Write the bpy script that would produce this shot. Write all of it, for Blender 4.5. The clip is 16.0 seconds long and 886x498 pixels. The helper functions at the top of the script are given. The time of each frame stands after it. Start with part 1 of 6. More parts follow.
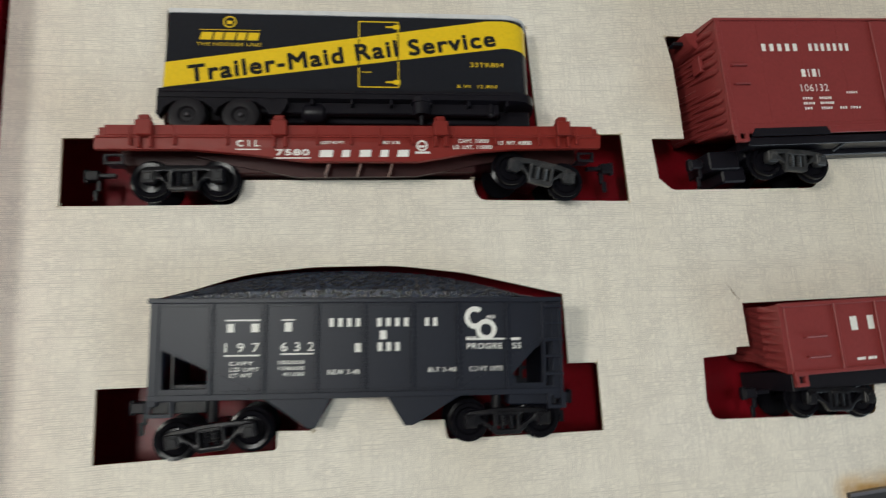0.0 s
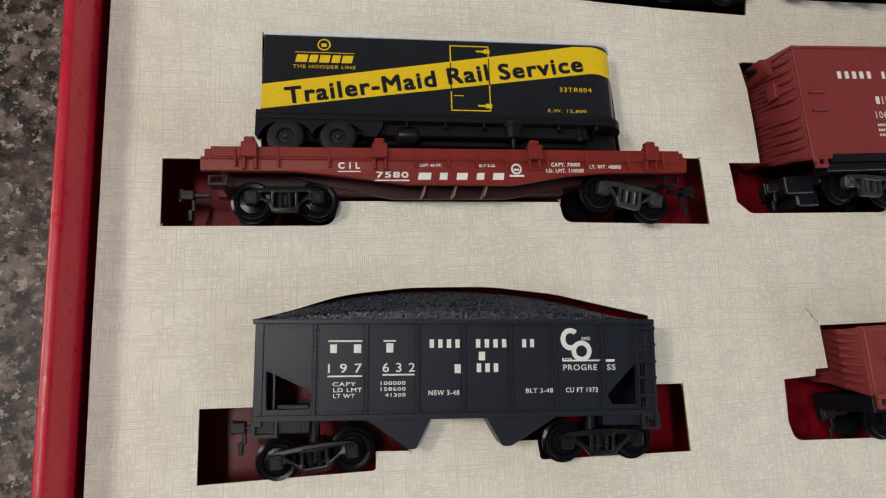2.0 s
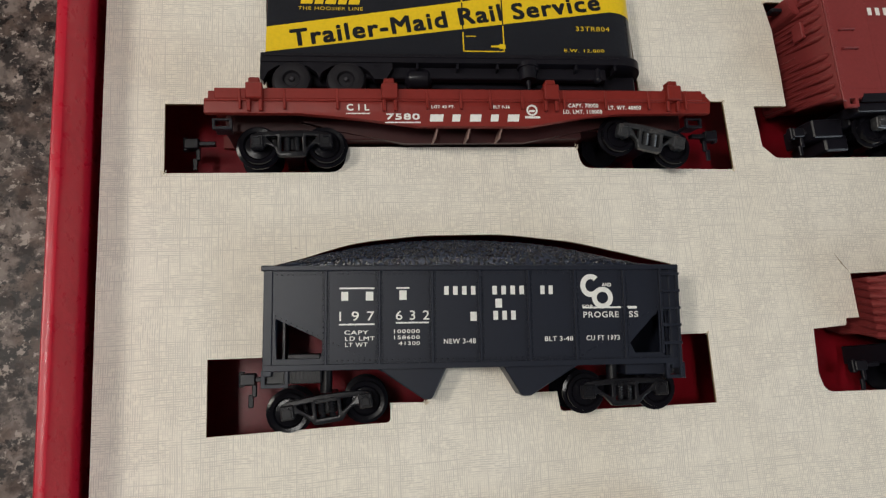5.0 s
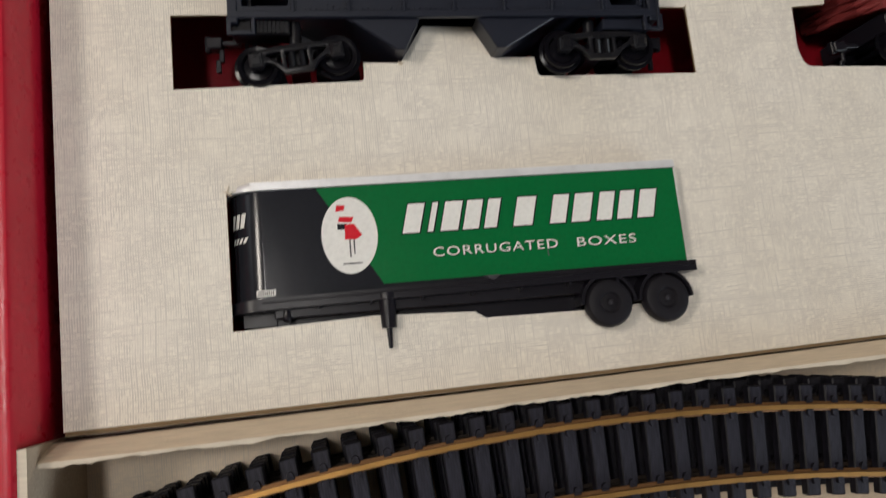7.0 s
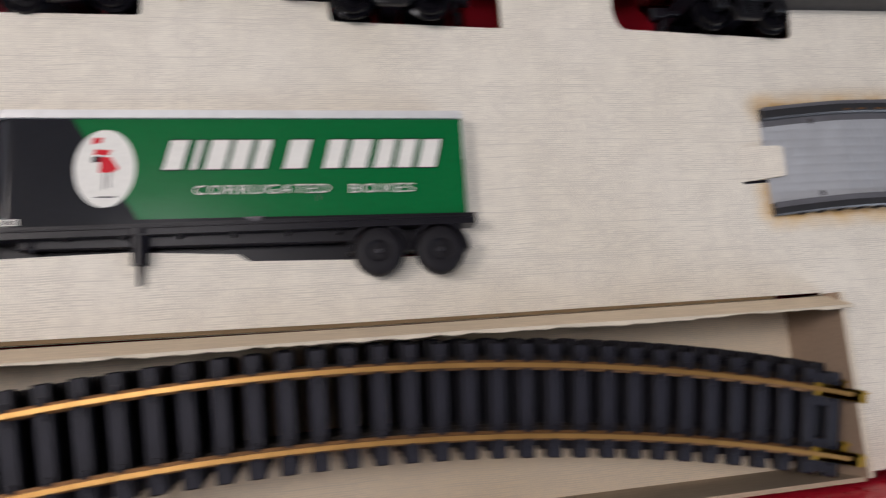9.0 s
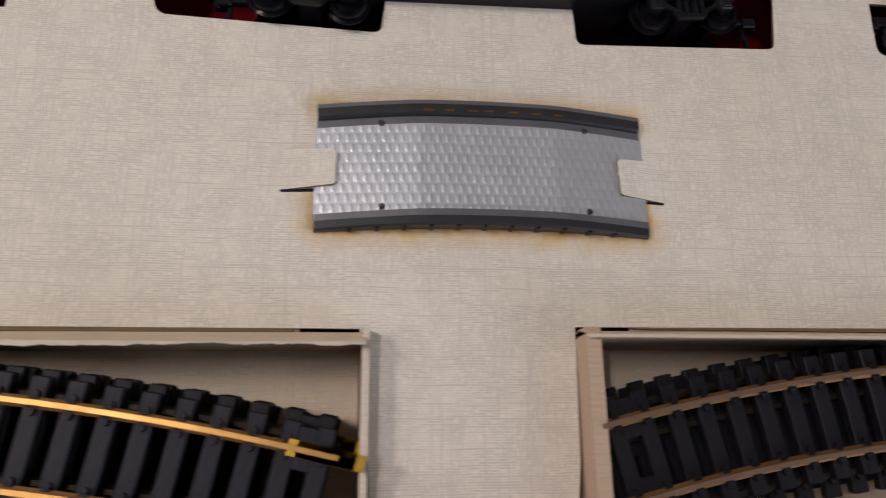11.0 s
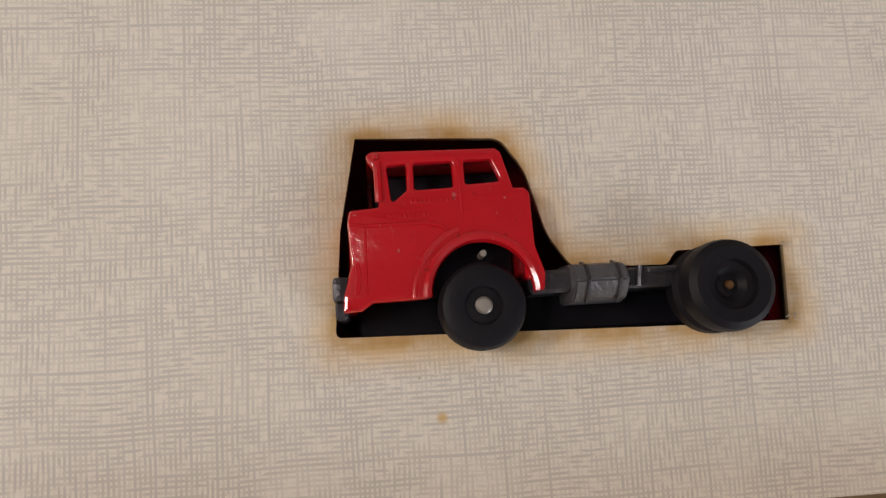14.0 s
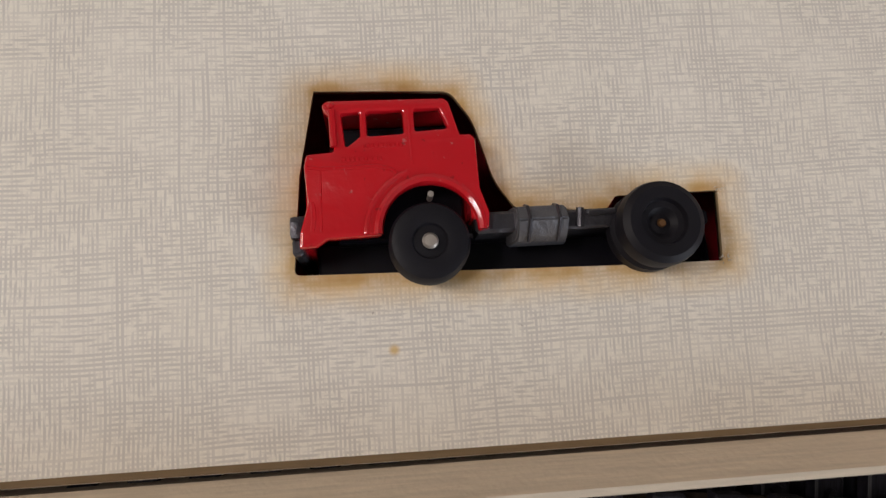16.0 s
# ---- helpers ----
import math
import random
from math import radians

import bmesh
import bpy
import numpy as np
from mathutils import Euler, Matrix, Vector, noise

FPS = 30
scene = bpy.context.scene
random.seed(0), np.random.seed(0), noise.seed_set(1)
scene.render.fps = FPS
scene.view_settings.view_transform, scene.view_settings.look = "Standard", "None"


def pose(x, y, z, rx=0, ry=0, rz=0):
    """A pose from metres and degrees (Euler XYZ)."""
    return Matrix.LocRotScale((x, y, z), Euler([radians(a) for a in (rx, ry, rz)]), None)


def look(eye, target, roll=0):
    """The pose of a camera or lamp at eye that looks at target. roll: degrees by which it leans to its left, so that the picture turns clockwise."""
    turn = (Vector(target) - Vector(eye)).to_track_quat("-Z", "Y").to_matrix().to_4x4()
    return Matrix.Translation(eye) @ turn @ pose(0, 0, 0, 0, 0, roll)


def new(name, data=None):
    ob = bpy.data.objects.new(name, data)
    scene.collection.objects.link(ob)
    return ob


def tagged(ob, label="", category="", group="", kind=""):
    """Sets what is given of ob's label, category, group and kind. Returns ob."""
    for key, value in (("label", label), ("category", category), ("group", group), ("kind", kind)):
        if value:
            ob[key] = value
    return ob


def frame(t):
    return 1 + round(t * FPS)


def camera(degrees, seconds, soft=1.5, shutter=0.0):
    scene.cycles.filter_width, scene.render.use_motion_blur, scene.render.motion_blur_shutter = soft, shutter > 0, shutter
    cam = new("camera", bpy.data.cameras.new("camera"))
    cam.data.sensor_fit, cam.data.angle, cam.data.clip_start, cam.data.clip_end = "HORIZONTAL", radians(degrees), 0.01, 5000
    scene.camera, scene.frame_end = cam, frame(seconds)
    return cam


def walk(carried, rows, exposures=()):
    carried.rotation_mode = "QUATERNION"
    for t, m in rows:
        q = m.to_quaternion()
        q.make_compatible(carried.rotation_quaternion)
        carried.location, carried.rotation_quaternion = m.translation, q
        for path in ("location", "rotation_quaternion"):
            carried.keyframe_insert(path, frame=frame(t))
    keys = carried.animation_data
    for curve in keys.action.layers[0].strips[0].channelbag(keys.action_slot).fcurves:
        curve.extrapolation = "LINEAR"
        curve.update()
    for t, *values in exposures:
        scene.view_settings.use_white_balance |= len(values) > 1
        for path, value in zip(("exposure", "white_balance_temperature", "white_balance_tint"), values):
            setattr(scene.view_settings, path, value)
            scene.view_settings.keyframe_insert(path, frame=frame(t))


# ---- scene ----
cam = camera(67.21, 16.0, soft=1.2, shutter=0.5)

# seconds, x, y, z in metres, rx, ry, rz in degrees
PATH = [
    (0, 0.0874, 0.0971, 0.1912, 10.88, -9.47, -3.12),
    (0.2, 0.0746, 0.0954, 0.1942, 11.02, -9.91, -3.65),
    (0.5, 0.0619, 0.0960, 0.1940, 11.88, -10.28, -3.66),
    (1, 0.0598, 0.1002, 0.1896, 11.87, -10.37, -2.76),
    (1.5, 0.0586, 0.1015, 0.1899, 11.79, -10.40, -2.77),
    (2, 0.0580, 0.1015, 0.1891, 11.67, -10.32, -2.81),
    (2.5, 0.0570, 0.1051, 0.1866, 11.36, -10.20, -2.24),
    (3, 0.0586, 0.1045, 0.1831, 11.14, -9.98, -1.93),
    (3.5, 0.0590, 0.1010, 0.1796, 10.96, -10.11, -1.77),
    (5.8, 0.0565, 0.0786, 0.1804, 10.93, -8.76, -4.01),
    (6, 0.0561, 0.0733, 0.1847, 11.10, -8.72, -3.01),
    (6.2, 0.0613, 0.0644, 0.1863, 11.31, -8.44, -3.43),
    (6.5, 0.0658, 0.0443, 0.1712, 10.05, -9.26, -4.98),
    (6.8, 0.0599, 0.0241, 0.1685, 8.96, -10.37, -6.91),
    (7, 0.0569, 0.0108, 0.1621, 9.06, -10.04, -6.40),
    (7.5, 0.0528, 0.0063, 0.1592, 8.09, -12.33, -6.07),
    (8, 0.0534, 0.0087, 0.1604, 8.11, -11.68, -4.66),
    (8.3, 0.0519, 0.0020, 0.1578, 8.45, -11.45, -4.64),
    (8.5, 0.0636, 0.0045, 0.1566, 6.80, -11.50, -3.38),
    (8.8, 0.0864, -0.0076, 0.1630, 8.92, -11.54, -4.43),
    (9, 0.1103, -0.0095, 0.1648, 9.67, -11.20, -4.30),
    (9.2, 0.1378, -0.0067, 0.1717, 9.02, -10.76, -4.17),
    (11.3, 0.2731, -0.0272, 0.1490, 17.44, -6.19, -0.43),
    (11.5, 0.2893, -0.0258, 0.1516, 17.73, -5.78, -1.70),
    (12, 0.3401, -0.0149, 0.1425, 15.45, -6.01, -2.88),
    (12.2, 0.3588, -0.0124, 0.1355, 15.33, -6.92, -3.19),
    (12.5, 0.3853, 0.0087, 0.1163, 8.50, -6.18, -2.14),
    (12.8, 0.4035, 0.0159, 0.0987, 7.13, -4.20, -1.74),
    (13, 0.4109, 0.0153, 0.0876, 7.17, -5.28, -2.36),
    (13.2, 0.4176, 0.0169, 0.0791, 6.28, -4.46, -1.84),
    (13.5, 0.4248, 0.0254, 0.0730, 5.46, -5.55, -2.18),
    (14, 0.4313, 0.0240, 0.0761, 5.86, -4.44, -3.22),
    (14.5, 0.4312, 0.0208, 0.0772, 5.99, -4.26, -3.36),
    (15, 0.4349, 0.0192, 0.0782, 5.83, -4.12, -3.67),
    (15.5, 0.4366, 0.0191, 0.0796, 5.59, -3.96, -3.32),
    (16, 0.4366, 0.0152, 0.0808, 6.69, -4.17, -3.42),
]
walk(cam, [(t, pose(x, y, z, a, b, c)) for t, x, y, z, a, b, c in PATH], [(0, -0.34, 6000, 3), (1, -0.37, 6150, 6), (6, -0.38, 6150, 8), (7.5, -0.46, 6300, 11), (8.5, -0.39, 6350, 12), (9.2, -0.33, 5900, 16), (11.3, -0.56, 6350, 18), (12.5, -0.55, 6550, 19), (13.4, -0.61, 6700, 21), (14.2, -0.39, 6500, 16), (16, -0.37, 6300, 15)])

# ---- world and light ----
world = bpy.data.worlds.new("world")
scene.world = world
world.use_nodes = True
world.node_tree.nodes["Background"].inputs[0].default_value = (0.9, 0.95, 1.0, 1)
world.node_tree.nodes["Background"].inputs[1].default_value = 0.3


def area_lamp(name, eye, target, sx, sy, power, colour):
    la = bpy.data.lights.new(name, "AREA")
    la.shape, la.size, la.size_y, la.energy, la.color = "RECTANGLE", sx, sy, power, colour
    ob = new(name, la)
    ob.matrix_world = look(eye, target)
    return ob


area_lamp("window_light", (-1.94, 0.9, 0.75), (0.2, 0.1, 0.0), 1.3, 1.0, 6, (0.93, 0.97, 1.0))
# Soft fill added from the east; no window stands there.
area_lamp("east_fill_light", (2.2, -1.2, 0.8), (0.2, 0.1, 0.0), 1.2, 0.9, 37, (0.88, 0.95, 1.0))
area_lamp("ceiling_light", (-0.315, 0.125, 1.44), (-0.315, 0.1251, 0.0), 0.13, 0.36, 8.6, (1.0, 0.93, 0.85))
area_lamp("second_ceiling_light", (-1.15, 0.36, 1.44), (-0.2, 0.15, 0.0), 0.34, 0.34, 21, (1.0, 0.895, 0.765))

# ---- materials ----
MM = 0.001


class Nodes:
    """A small helper to write node trees."""

    def __init__(self, name):
        self.mat = bpy.data.materials.new(name)
        self.mat.use_nodes = True
        self.t = self.mat.node_tree
        self.bsdf = self.t.nodes["Principled BSDF"]
        self.coords = self.t.nodes.new("ShaderNodeTexCoord").outputs["Object"]

    def put(self, socket, value):
        if isinstance(value, bpy.types.NodeSocket):
            self.t.links.new(value, socket)
        else:
            socket.default_value = value

    def stretch(self, scale, vector=None):
        n = self.t.nodes.new("ShaderNodeMapping")
        n.inputs["Scale"].default_value = scale
        self.put(n.inputs["Vector"], vector or self.coords)
        return n.outputs[0]

    def noise(self, scale, detail=3.0, rough=0.55, vector=None, distortion=0.0):
        n = self.t.nodes.new("ShaderNodeTexNoise")
        self.put(n.inputs["Vector"], vector or self.coords)
        n.inputs["Scale"].default_value = scale
        n.inputs["Detail"].default_value = detail
        n.inputs["Roughness"].default_value = rough
        n.inputs["Distortion"].default_value = distortion
        return n.outputs["Fac"]

    def cells(self, scale, vector=None, what="Distance"):
        n = self.t.nodes.new("ShaderNodeTexVoronoi")
        self.put(n.inputs["Vector"], vector or self.coords)
        n.inputs["Scale"].default_value = scale
        return n.outputs[what]

    def step(self, fac, lo, hi, a=0.0, b=1.0):
        n = self.t.nodes.new("ShaderNodeMapRange")
        n.interpolation_type = "SMOOTHSTEP"
        self.put(n.inputs["Value"], fac)
        for k, v in (("From Min", lo), ("From Max", hi), ("To Min", a), ("To Max", b)):
            n.inputs[k].default_value = v
        return n.outputs[0]

    def mix(self, fac, a, b, blend="MIX"):
        n = self.t.nodes.new("ShaderNodeMix")
        n.data_type, n.blend_type = "RGBA", blend
        self.put(n.inputs["Factor"], fac)
        ins = [i for i in n.inputs if i.type == "RGBA"]
        for socket, v in zip(ins, (a, b)):
            self.put(socket, v if isinstance(v, bpy.types.NodeSocket) else (*v[:3], 1))
        return [o for o in n.outputs if o.type == "RGBA"][0]

    def math(self, op, a, b=0.0):
        n = self.t.nodes.new("ShaderNodeMath")
        n.operation = op
        self.put(n.inputs[0], a)
        self.put(n.inputs[1], b)
        return n.outputs[0]

    def vec(self, op, a, b=(0, 0, 0)):
        n = self.t.nodes.new("ShaderNodeVectorMath")
        n.operation = op
        self.put(n.inputs[0], a)
        self.put(n.inputs[1], b)
        return n.outputs["Value"] if op == "LENGTH" else n.outputs["Vector"]

    def bump(self, height, distance, strength=1.0, normal=None):
        n = self.t.nodes.new("ShaderNodeBump")
        n.inputs["Distance"].default_value = distance
        n.inputs["Strength"].default_value = strength
        self.put(n.inputs["Height"], height)
        if normal:
            self.put(n.inputs["Normal"], normal)
        return n.outputs[0]

    def done(self, colour=None, rough=None, metal=None, normal=None, coat=0.0, spec=0.5):
        b = self.bsdf
        for key, v in (("Base Color", colour), ("Roughness", rough), ("Metallic", metal), ("Normal", normal)):
            if v is not None:
                self.put(b.inputs[key], v if isinstance(v, (bpy.types.NodeSocket, float, int)) else (*v[:3], 1))
        b.inputs["Coat Weight"].default_value = coat
        b.inputs["Coat Roughness"].default_value = 0.12
        b.inputs["Specular IOR Level"].default_value = spec
        return self.mat


def plastic(name, colour, rough=0.4, var=0.18, grain=900, bumpy=0.00003, metal=0.0, coat=0.0, dust=0.0, spec=0.5, even=False):
    """Moulded or painted stuff: mottled at two scales, with a faint relief and worn gloss."""
    n = Nodes(name)
    dark = tuple(c * (1 - var) for c in colour)
    lite = tuple(min(1, c * (1 + var)) for c in colour)
    c = n.mix(n.noise(120, 4), dark, lite)
    c = n.mix(n.step(n.noise(grain, 3), 0.35, 0.75, 0, 0.35), c, tuple(x * 0.75 for x in colour))
    if dust:
        c = n.mix(n.math("MULTIPLY", n.step(n.noise(300, 5, 0.7), 0.5, 0.75), dust), c, (0.42, 0.38, 0.34))
    r = rough if even else n.step(n.noise(350, 4), 0.3, 0.7, rough * 0.93, min(1, rough * 1.12))
    return n.done(c, r, metal, n.bump(n.noise(grain, 4), bumpy), coat, spec)


def weave(n):
    """Ink of a printed open weave: thin threads of half a millimetre pitch in patches, and scattered broad threads that run on for centimetres."""
    wobble = n.t.nodes.new("ShaderNodeTexNoise")
    wobble.inputs["Scale"].default_value = 55
    wobble.inputs["Detail"].default_value = 1
    n.put(wobble.inputs["Vector"], n.coords)
    shift = n.vec("MULTIPLY", n.vec("SUBTRACT", wobble.outputs["Color"], (0.5, 0.5, 0.5)), (0.0012, 0.0012, 0))
    at = n.vec("ADD", n.coords, shift)
    sep = n.t.nodes.new("ShaderNodeSeparateXYZ")
    n.put(sep.inputs[0], at)
    ink = None
    for axis, pitch, z in ((0, 0.00056, 0.37), (1, 0.00058, 0.81)):
        f = 1.0 / pitch
        turns = n.math("MULTIPLY", sep.outputs[axis], f)
        wave = n.math("COSINE", n.math("MULTIPLY", turns, 2 * math.pi))
        thread = n.step(wave, 1.0, -0.45)
        broad = n.step(wave, 1.0, -0.3)
        index = n.math("FLOOR", turns)

        def along(length, detail=0.0, across=f):
            s = (across, 1.0 / length, 1) if axis == 0 else (1.0 / length, across, 1)
            v = n.vec("ADD", n.stretch(s, at), (0.0, 0.0, z + length * 700))
            return n.noise(1.0, detail, 0.5, v)
        lot = n.t.nodes.new("ShaderNodeTexWhiteNoise")
        lot.noise_dimensions = "1D"
        n.put(lot.inputs["W"], n.math("ADD", index, 0.5 + z))
        bold = n.math("GREATER_THAN", lot.outputs["Value"], 0.75)
        run = n.t.nodes.new("ShaderNodeCombineXYZ")
        n.put(run.inputs[0], n.math("MULTIPLY", index, 3.71))
        n.put(run.inputs[1], n.math("DIVIDE", sep.outputs[1 - axis], 0.012))
        run.inputs[2].default_value = z
        bold = n.math("MULTIPLY", bold, n.step(n.noise(1.0, 1.0, 0.5, run.outputs[0]), 0.36, 0.62, 0.0, 0.68))
        short = n.step(along(0.0019, 1.0), 0.34, 0.56, 0.25, 1.0)
        patch = n.step(along(0.012, 1.0, 170.0), 0.36, 0.62, 0.58, 1.0)
        one = n.math("MAXIMUM", n.math("MULTIPLY", n.math("MULTIPLY", n.math("MULTIPLY", short, patch), 0.70), thread), n.math("MULTIPLY", bold, broad))
        ink = one if ink is None else n.math("MAXIMUM", ink, one)
    return ink


def near_lines(n, lines):
    """The distance from the nearest of some straight lines, on the flat."""
    flat = n.vec("MULTIPLY", n.coords, (1, 1, 0))
    near = None
    for ax, ay, bx, by in lines:
        ab = Vector((bx - ax, by - ay, 0))
        p = n.vec("SUBTRACT", flat, (ax, ay, 0))
        dot = n.t.nodes.new("ShaderNodeVectorMath")
        dot.operation = "DOT_PRODUCT"
        n.put(dot.inputs[0], p)
        dot.inputs[1].default_value = ab / ab.length_squared
        h = n.t.nodes.new("ShaderNodeClamp")
        n.put(h.inputs["Value"], dot.outputs["Value"])
        foot = n.t.nodes.new("ShaderNodeVectorMath")
        foot.operation = "SCALE"
        foot.inputs[0].default_value = ab
        n.put(foot.inputs["Scale"], h.outputs[0])
        d = n.vec("LENGTH", n.vec("SUBTRACT", p, foot.outputs["Vector"]))
        near = d if near is None else n.math("MINIMUM", near, d)
    return near


def linen_paper(name, stained, tint=(1, 1, 1)):
    """Cream paper printed with a grey open weave; rusty halos round the metal toys on the card."""
    n = Nodes(name)
    ink = weave(n)
    base = n.mix(n.noise(22, 4), (0.875, 0.81, 0.685), (0.91, 0.862, 0.775))
    base = n.mix(n.step(n.noise(9, 3), 0.45, 0.75, 0, 0.5), base, (0.745, 0.67, 0.53))
    base = n.mix(1.0, base, tint, "MULTIPLY")
    c = n.mix(n.math("MULTIPLY", ink, 0.68), base, (0.37, 0.335, 0.315))
    if stained:
        ramp_lines = [(0.243, 0.0545, 0.283, 0.0560), (0.283, 0.0560, 0.323, 0.0545), (0.243, 0.0225, 0.283, 0.0235), (0.283, 0.0235, 0.323, 0.0225), (0.242, 0.0235, 0.242, 0.031), (0.324, 0.0235, 0.324, 0.031)]
        truck_lines = [(0.4281, 0.0448, 0.4250, 0.0220), (0.4281, 0.0448, 0.4450, 0.0446), (0.4455, 0.0440, 0.4510, 0.0300), (0.4510, 0.0289, 0.4640, 0.0286), (0.4250, 0.0215, 0.4644, 0.0209), (0.4644, 0.0209, 0.4783, 0.0211), (0.4652, 0.0302, 0.4783, 0.0302), (0.4787, 0.0301, 0.4787, 0.0211)]
        blotch = n.step(n.noise(160, 4, 0.6), 0.30, 0.70, 0.35, 1.0)
        for lines, reach in ((ramp_lines, 0.0065), (truck_lines, 0.0052)):
            d = near_lines(n, lines)
            wide = n.math("MULTIPLY", n.step(d, 0.0, reach, 1.0, 0.0), blotch)
            tight = n.math("MULTIPLY", n.step(d, 0.0002, reach * 0.34, 1.0, 0.0), blotch)
            c = n.mix(n.math("MULTIPLY", wide, 0.85), c, (0.72, 0.47, 0.17))
            c = n.mix(n.math("MULTIPLY", tight, 0.75), c, (0.44, 0.235, 0.06))
    spot = n.vec("LENGTH", n.vec("SUBTRACT", n.coords, (0.4365, 0.0125, 0)))
    c = n.mix(n.step(spot, 0.0002, 0.0009, 0.75 if stained else 0.0, 0.0), c, (0.66, 0.42, 0.10))
    specks = n.step(n.noise(800, 1), 0.80, 0.83, 0, 0.5)
    c = n.mix(specks, c, (0.22, 0.16, 0.11))
    relief = n.bump(n.noise(45, 2), 0.0006, 0.5, n.bump(ink, 0.00003))
    return n.done(c, 0.55, 0.0, relief, 0.0, 0.35)


def leather_paper():
    """Glossy red bookbinder's paper with a faint pebbled grain."""
    n = Nodes("red_cover_paper")
    c = n.mix(n.noise(70, 4), (0.42, 0.008, 0.024), (0.53, 0.012, 0.034))
    c = n.mix(n.step(n.noise(500, 4), 0.55, 0.8, 0, 0.5), c, (0.40, 0.008, 0.02))
    grain = n.bump(n.cells(1500), 0.00002, 0.6, n.bump(n.noise(160, 3), 0.0004, 0.6))
    return n.done(c, n.step(n.noise(240, 3), 0.3, 0.7, 0.26, 0.38), 0.0, grain, 0.0, 0.4)


def granite():
    """Polished stone: brown, grey and black grains of one to four millimetres with sharp borders."""
    n = Nodes("polished_granite")
    c = n.mix(n.step(n.noise(130, 6, 0.68), 0.44, 0.58), (0.030, 0.024, 0.023), (0.20, 0.165, 0.148))
    c = n.mix(n.step(n.noise(60, 5, 0.6), 0.50, 0.60, 0, 0.75), c, (0.105, 0.075, 0.062))
    c = n.mix(n.step(n.noise(210, 5, 0.7), 0.53, 0.58, 0, 0.9), c, (0.010, 0.009, 0.010))
    c = n.mix(n.step(n.noise(300, 4, 0.6), 0.42, 0.56, 0.35, 0.0), c, (0.020, 0.015, 0.015))
    c = n.mix(n.step(n.noise(380, 4, 0.65), 0.58, 0.64, 0, 0.75), c, (0.40, 0.35, 0.31))
    return n.done(c, n.step(n.noise(190, 3), 0.4, 0.6, 0.25, 0.4), 0.0, None, 0.0, 0.2)


def board(name, colour):
    n = Nodes(name)
    c = n.mix(n.noise(1.0, 4, 0.6, n.stretch((120, 1400, 1400))), tuple(x * 0.7 for x in colour), tuple(min(1, x * 1.2) for x in colour))
    return n.done(c, 0.8, 0.0, n.bump(n.noise(1100, 4), 0.0001), 0.0, 0.3)


def tread_plate():
    """Bright plate embossed with rows of small dashes."""
    n = Nodes("embossed_plate")
    sep = n.t.nodes.new("ShaderNodeSeparateXYZ")
    n.put(sep.inputs[0], n.coords)
    px = n.math("MULTIPLY", sep.outputs[0], 2 * math.pi / 0.0022)
    py = n.math("MULTIPLY", sep.outputs[1], math.pi / 0.0026)
    wave = n.math("MULTIPLY", n.math("COSINE", px), n.math("COSINE", py))
    lump = n.step(wave, 0.05, 0.85)
    c = n.mix(n.noise(160, 4), (0.54, 0.56, 0.605), (0.67, 0.69, 0.74))
    return n.done(c, n.step(n.noise(300, 3), 0.3, 0.7, 0.38, 0.5), 0.6, n.bump(lump, 0.00035, 0.32), 0.0, 0.5)


def coal():
    n = Nodes("coal")
    c = n.mix(n.step(n.noise(1100, 3), 0.35, 0.72), (0.003, 0.0037, 0.008), (0.034, 0.044, 0.075))
    return n.done(c, 0.22, 0.0, n.bump(n.noise(2500, 3), 0.0002), 0.0, 0.55)


def sleeper_plastic(name, lo, hi):
    n = Nodes(name)
    g = n.noise(1.0, 3, 0.6, n.stretch((5200, 240, 900)))
    c = n.mix(n.step(g, 0.32, 0.68), lo, hi)
    return n.done(c, 0.5, 0.0, n.bump(g, 0.00010, 0.6), 0.0, 0.22)


def enamel():
    """Thick glossy red enamel over a rough casting, chipped and speckled in places."""
    n = Nodes("red_enamel")
    c = n.mix(n.noise(150, 3), (0.52, 0.007, 0.013), (0.60, 0.010, 0.017))
    chips = n.math("MULTIPLY", n.step(n.noise(560, 4, 0.65), 0.62, 0.67), n.step(n.noise(130, 2), 0.48, 0.60))
    c = n.mix(n.math("MULTIPLY", chips, 0.35), c, (0.42, 0.30, 0.28))
    pits = n.step(n.noise(900, 2), 0.68, 0.74, 0, 0.5)
    c = n.mix(pits, c, (0.10, 0.01, 0.01))
    return n.done(c, n.step(n.noise(350, 3), 0.3, 0.7, 0.09, 0.17), 0.0, n.bump(n.noise(430, 4), 0.00011), 0.5, 0.5)


LINING = plastic("maroon_lining_paper", (0.20, 0.0052, 0.012), 0.3, 0.2, grain=600, bumpy=0.00005, spec=0.2)
LINEN, TAB_PAPER = linen_paper("linen_paper", True), linen_paper("plain_linen_paper", False)
COVER, GRANITE = leather_paper(), granite()
TRAY = board("tray_paper", (0.47, 0.38, 0.28))
RIM = board("rim_paper", (0.74, 0.61, 0.45))
TRAY_LINEN = linen_paper("tray_linen_paper", False, (0.78, 0.69, 0.58))
EDGE = board("board_edge", (0.23, 0.155, 0.08))
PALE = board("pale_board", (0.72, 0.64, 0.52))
BROWN_SHADED = board("shaded_brown_board", (0.33, 0.24, 0.175))
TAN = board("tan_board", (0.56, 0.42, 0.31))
OXIDE = plastic("oxide_red_plastic", (0.20, 0.020, 0.015), 0.44, 0.15, spec=0.24)
OXIDE_CAR = plastic("boxcar_red_plastic", (0.225, 0.036, 0.036), 0.4, 0.1, spec=0.35)
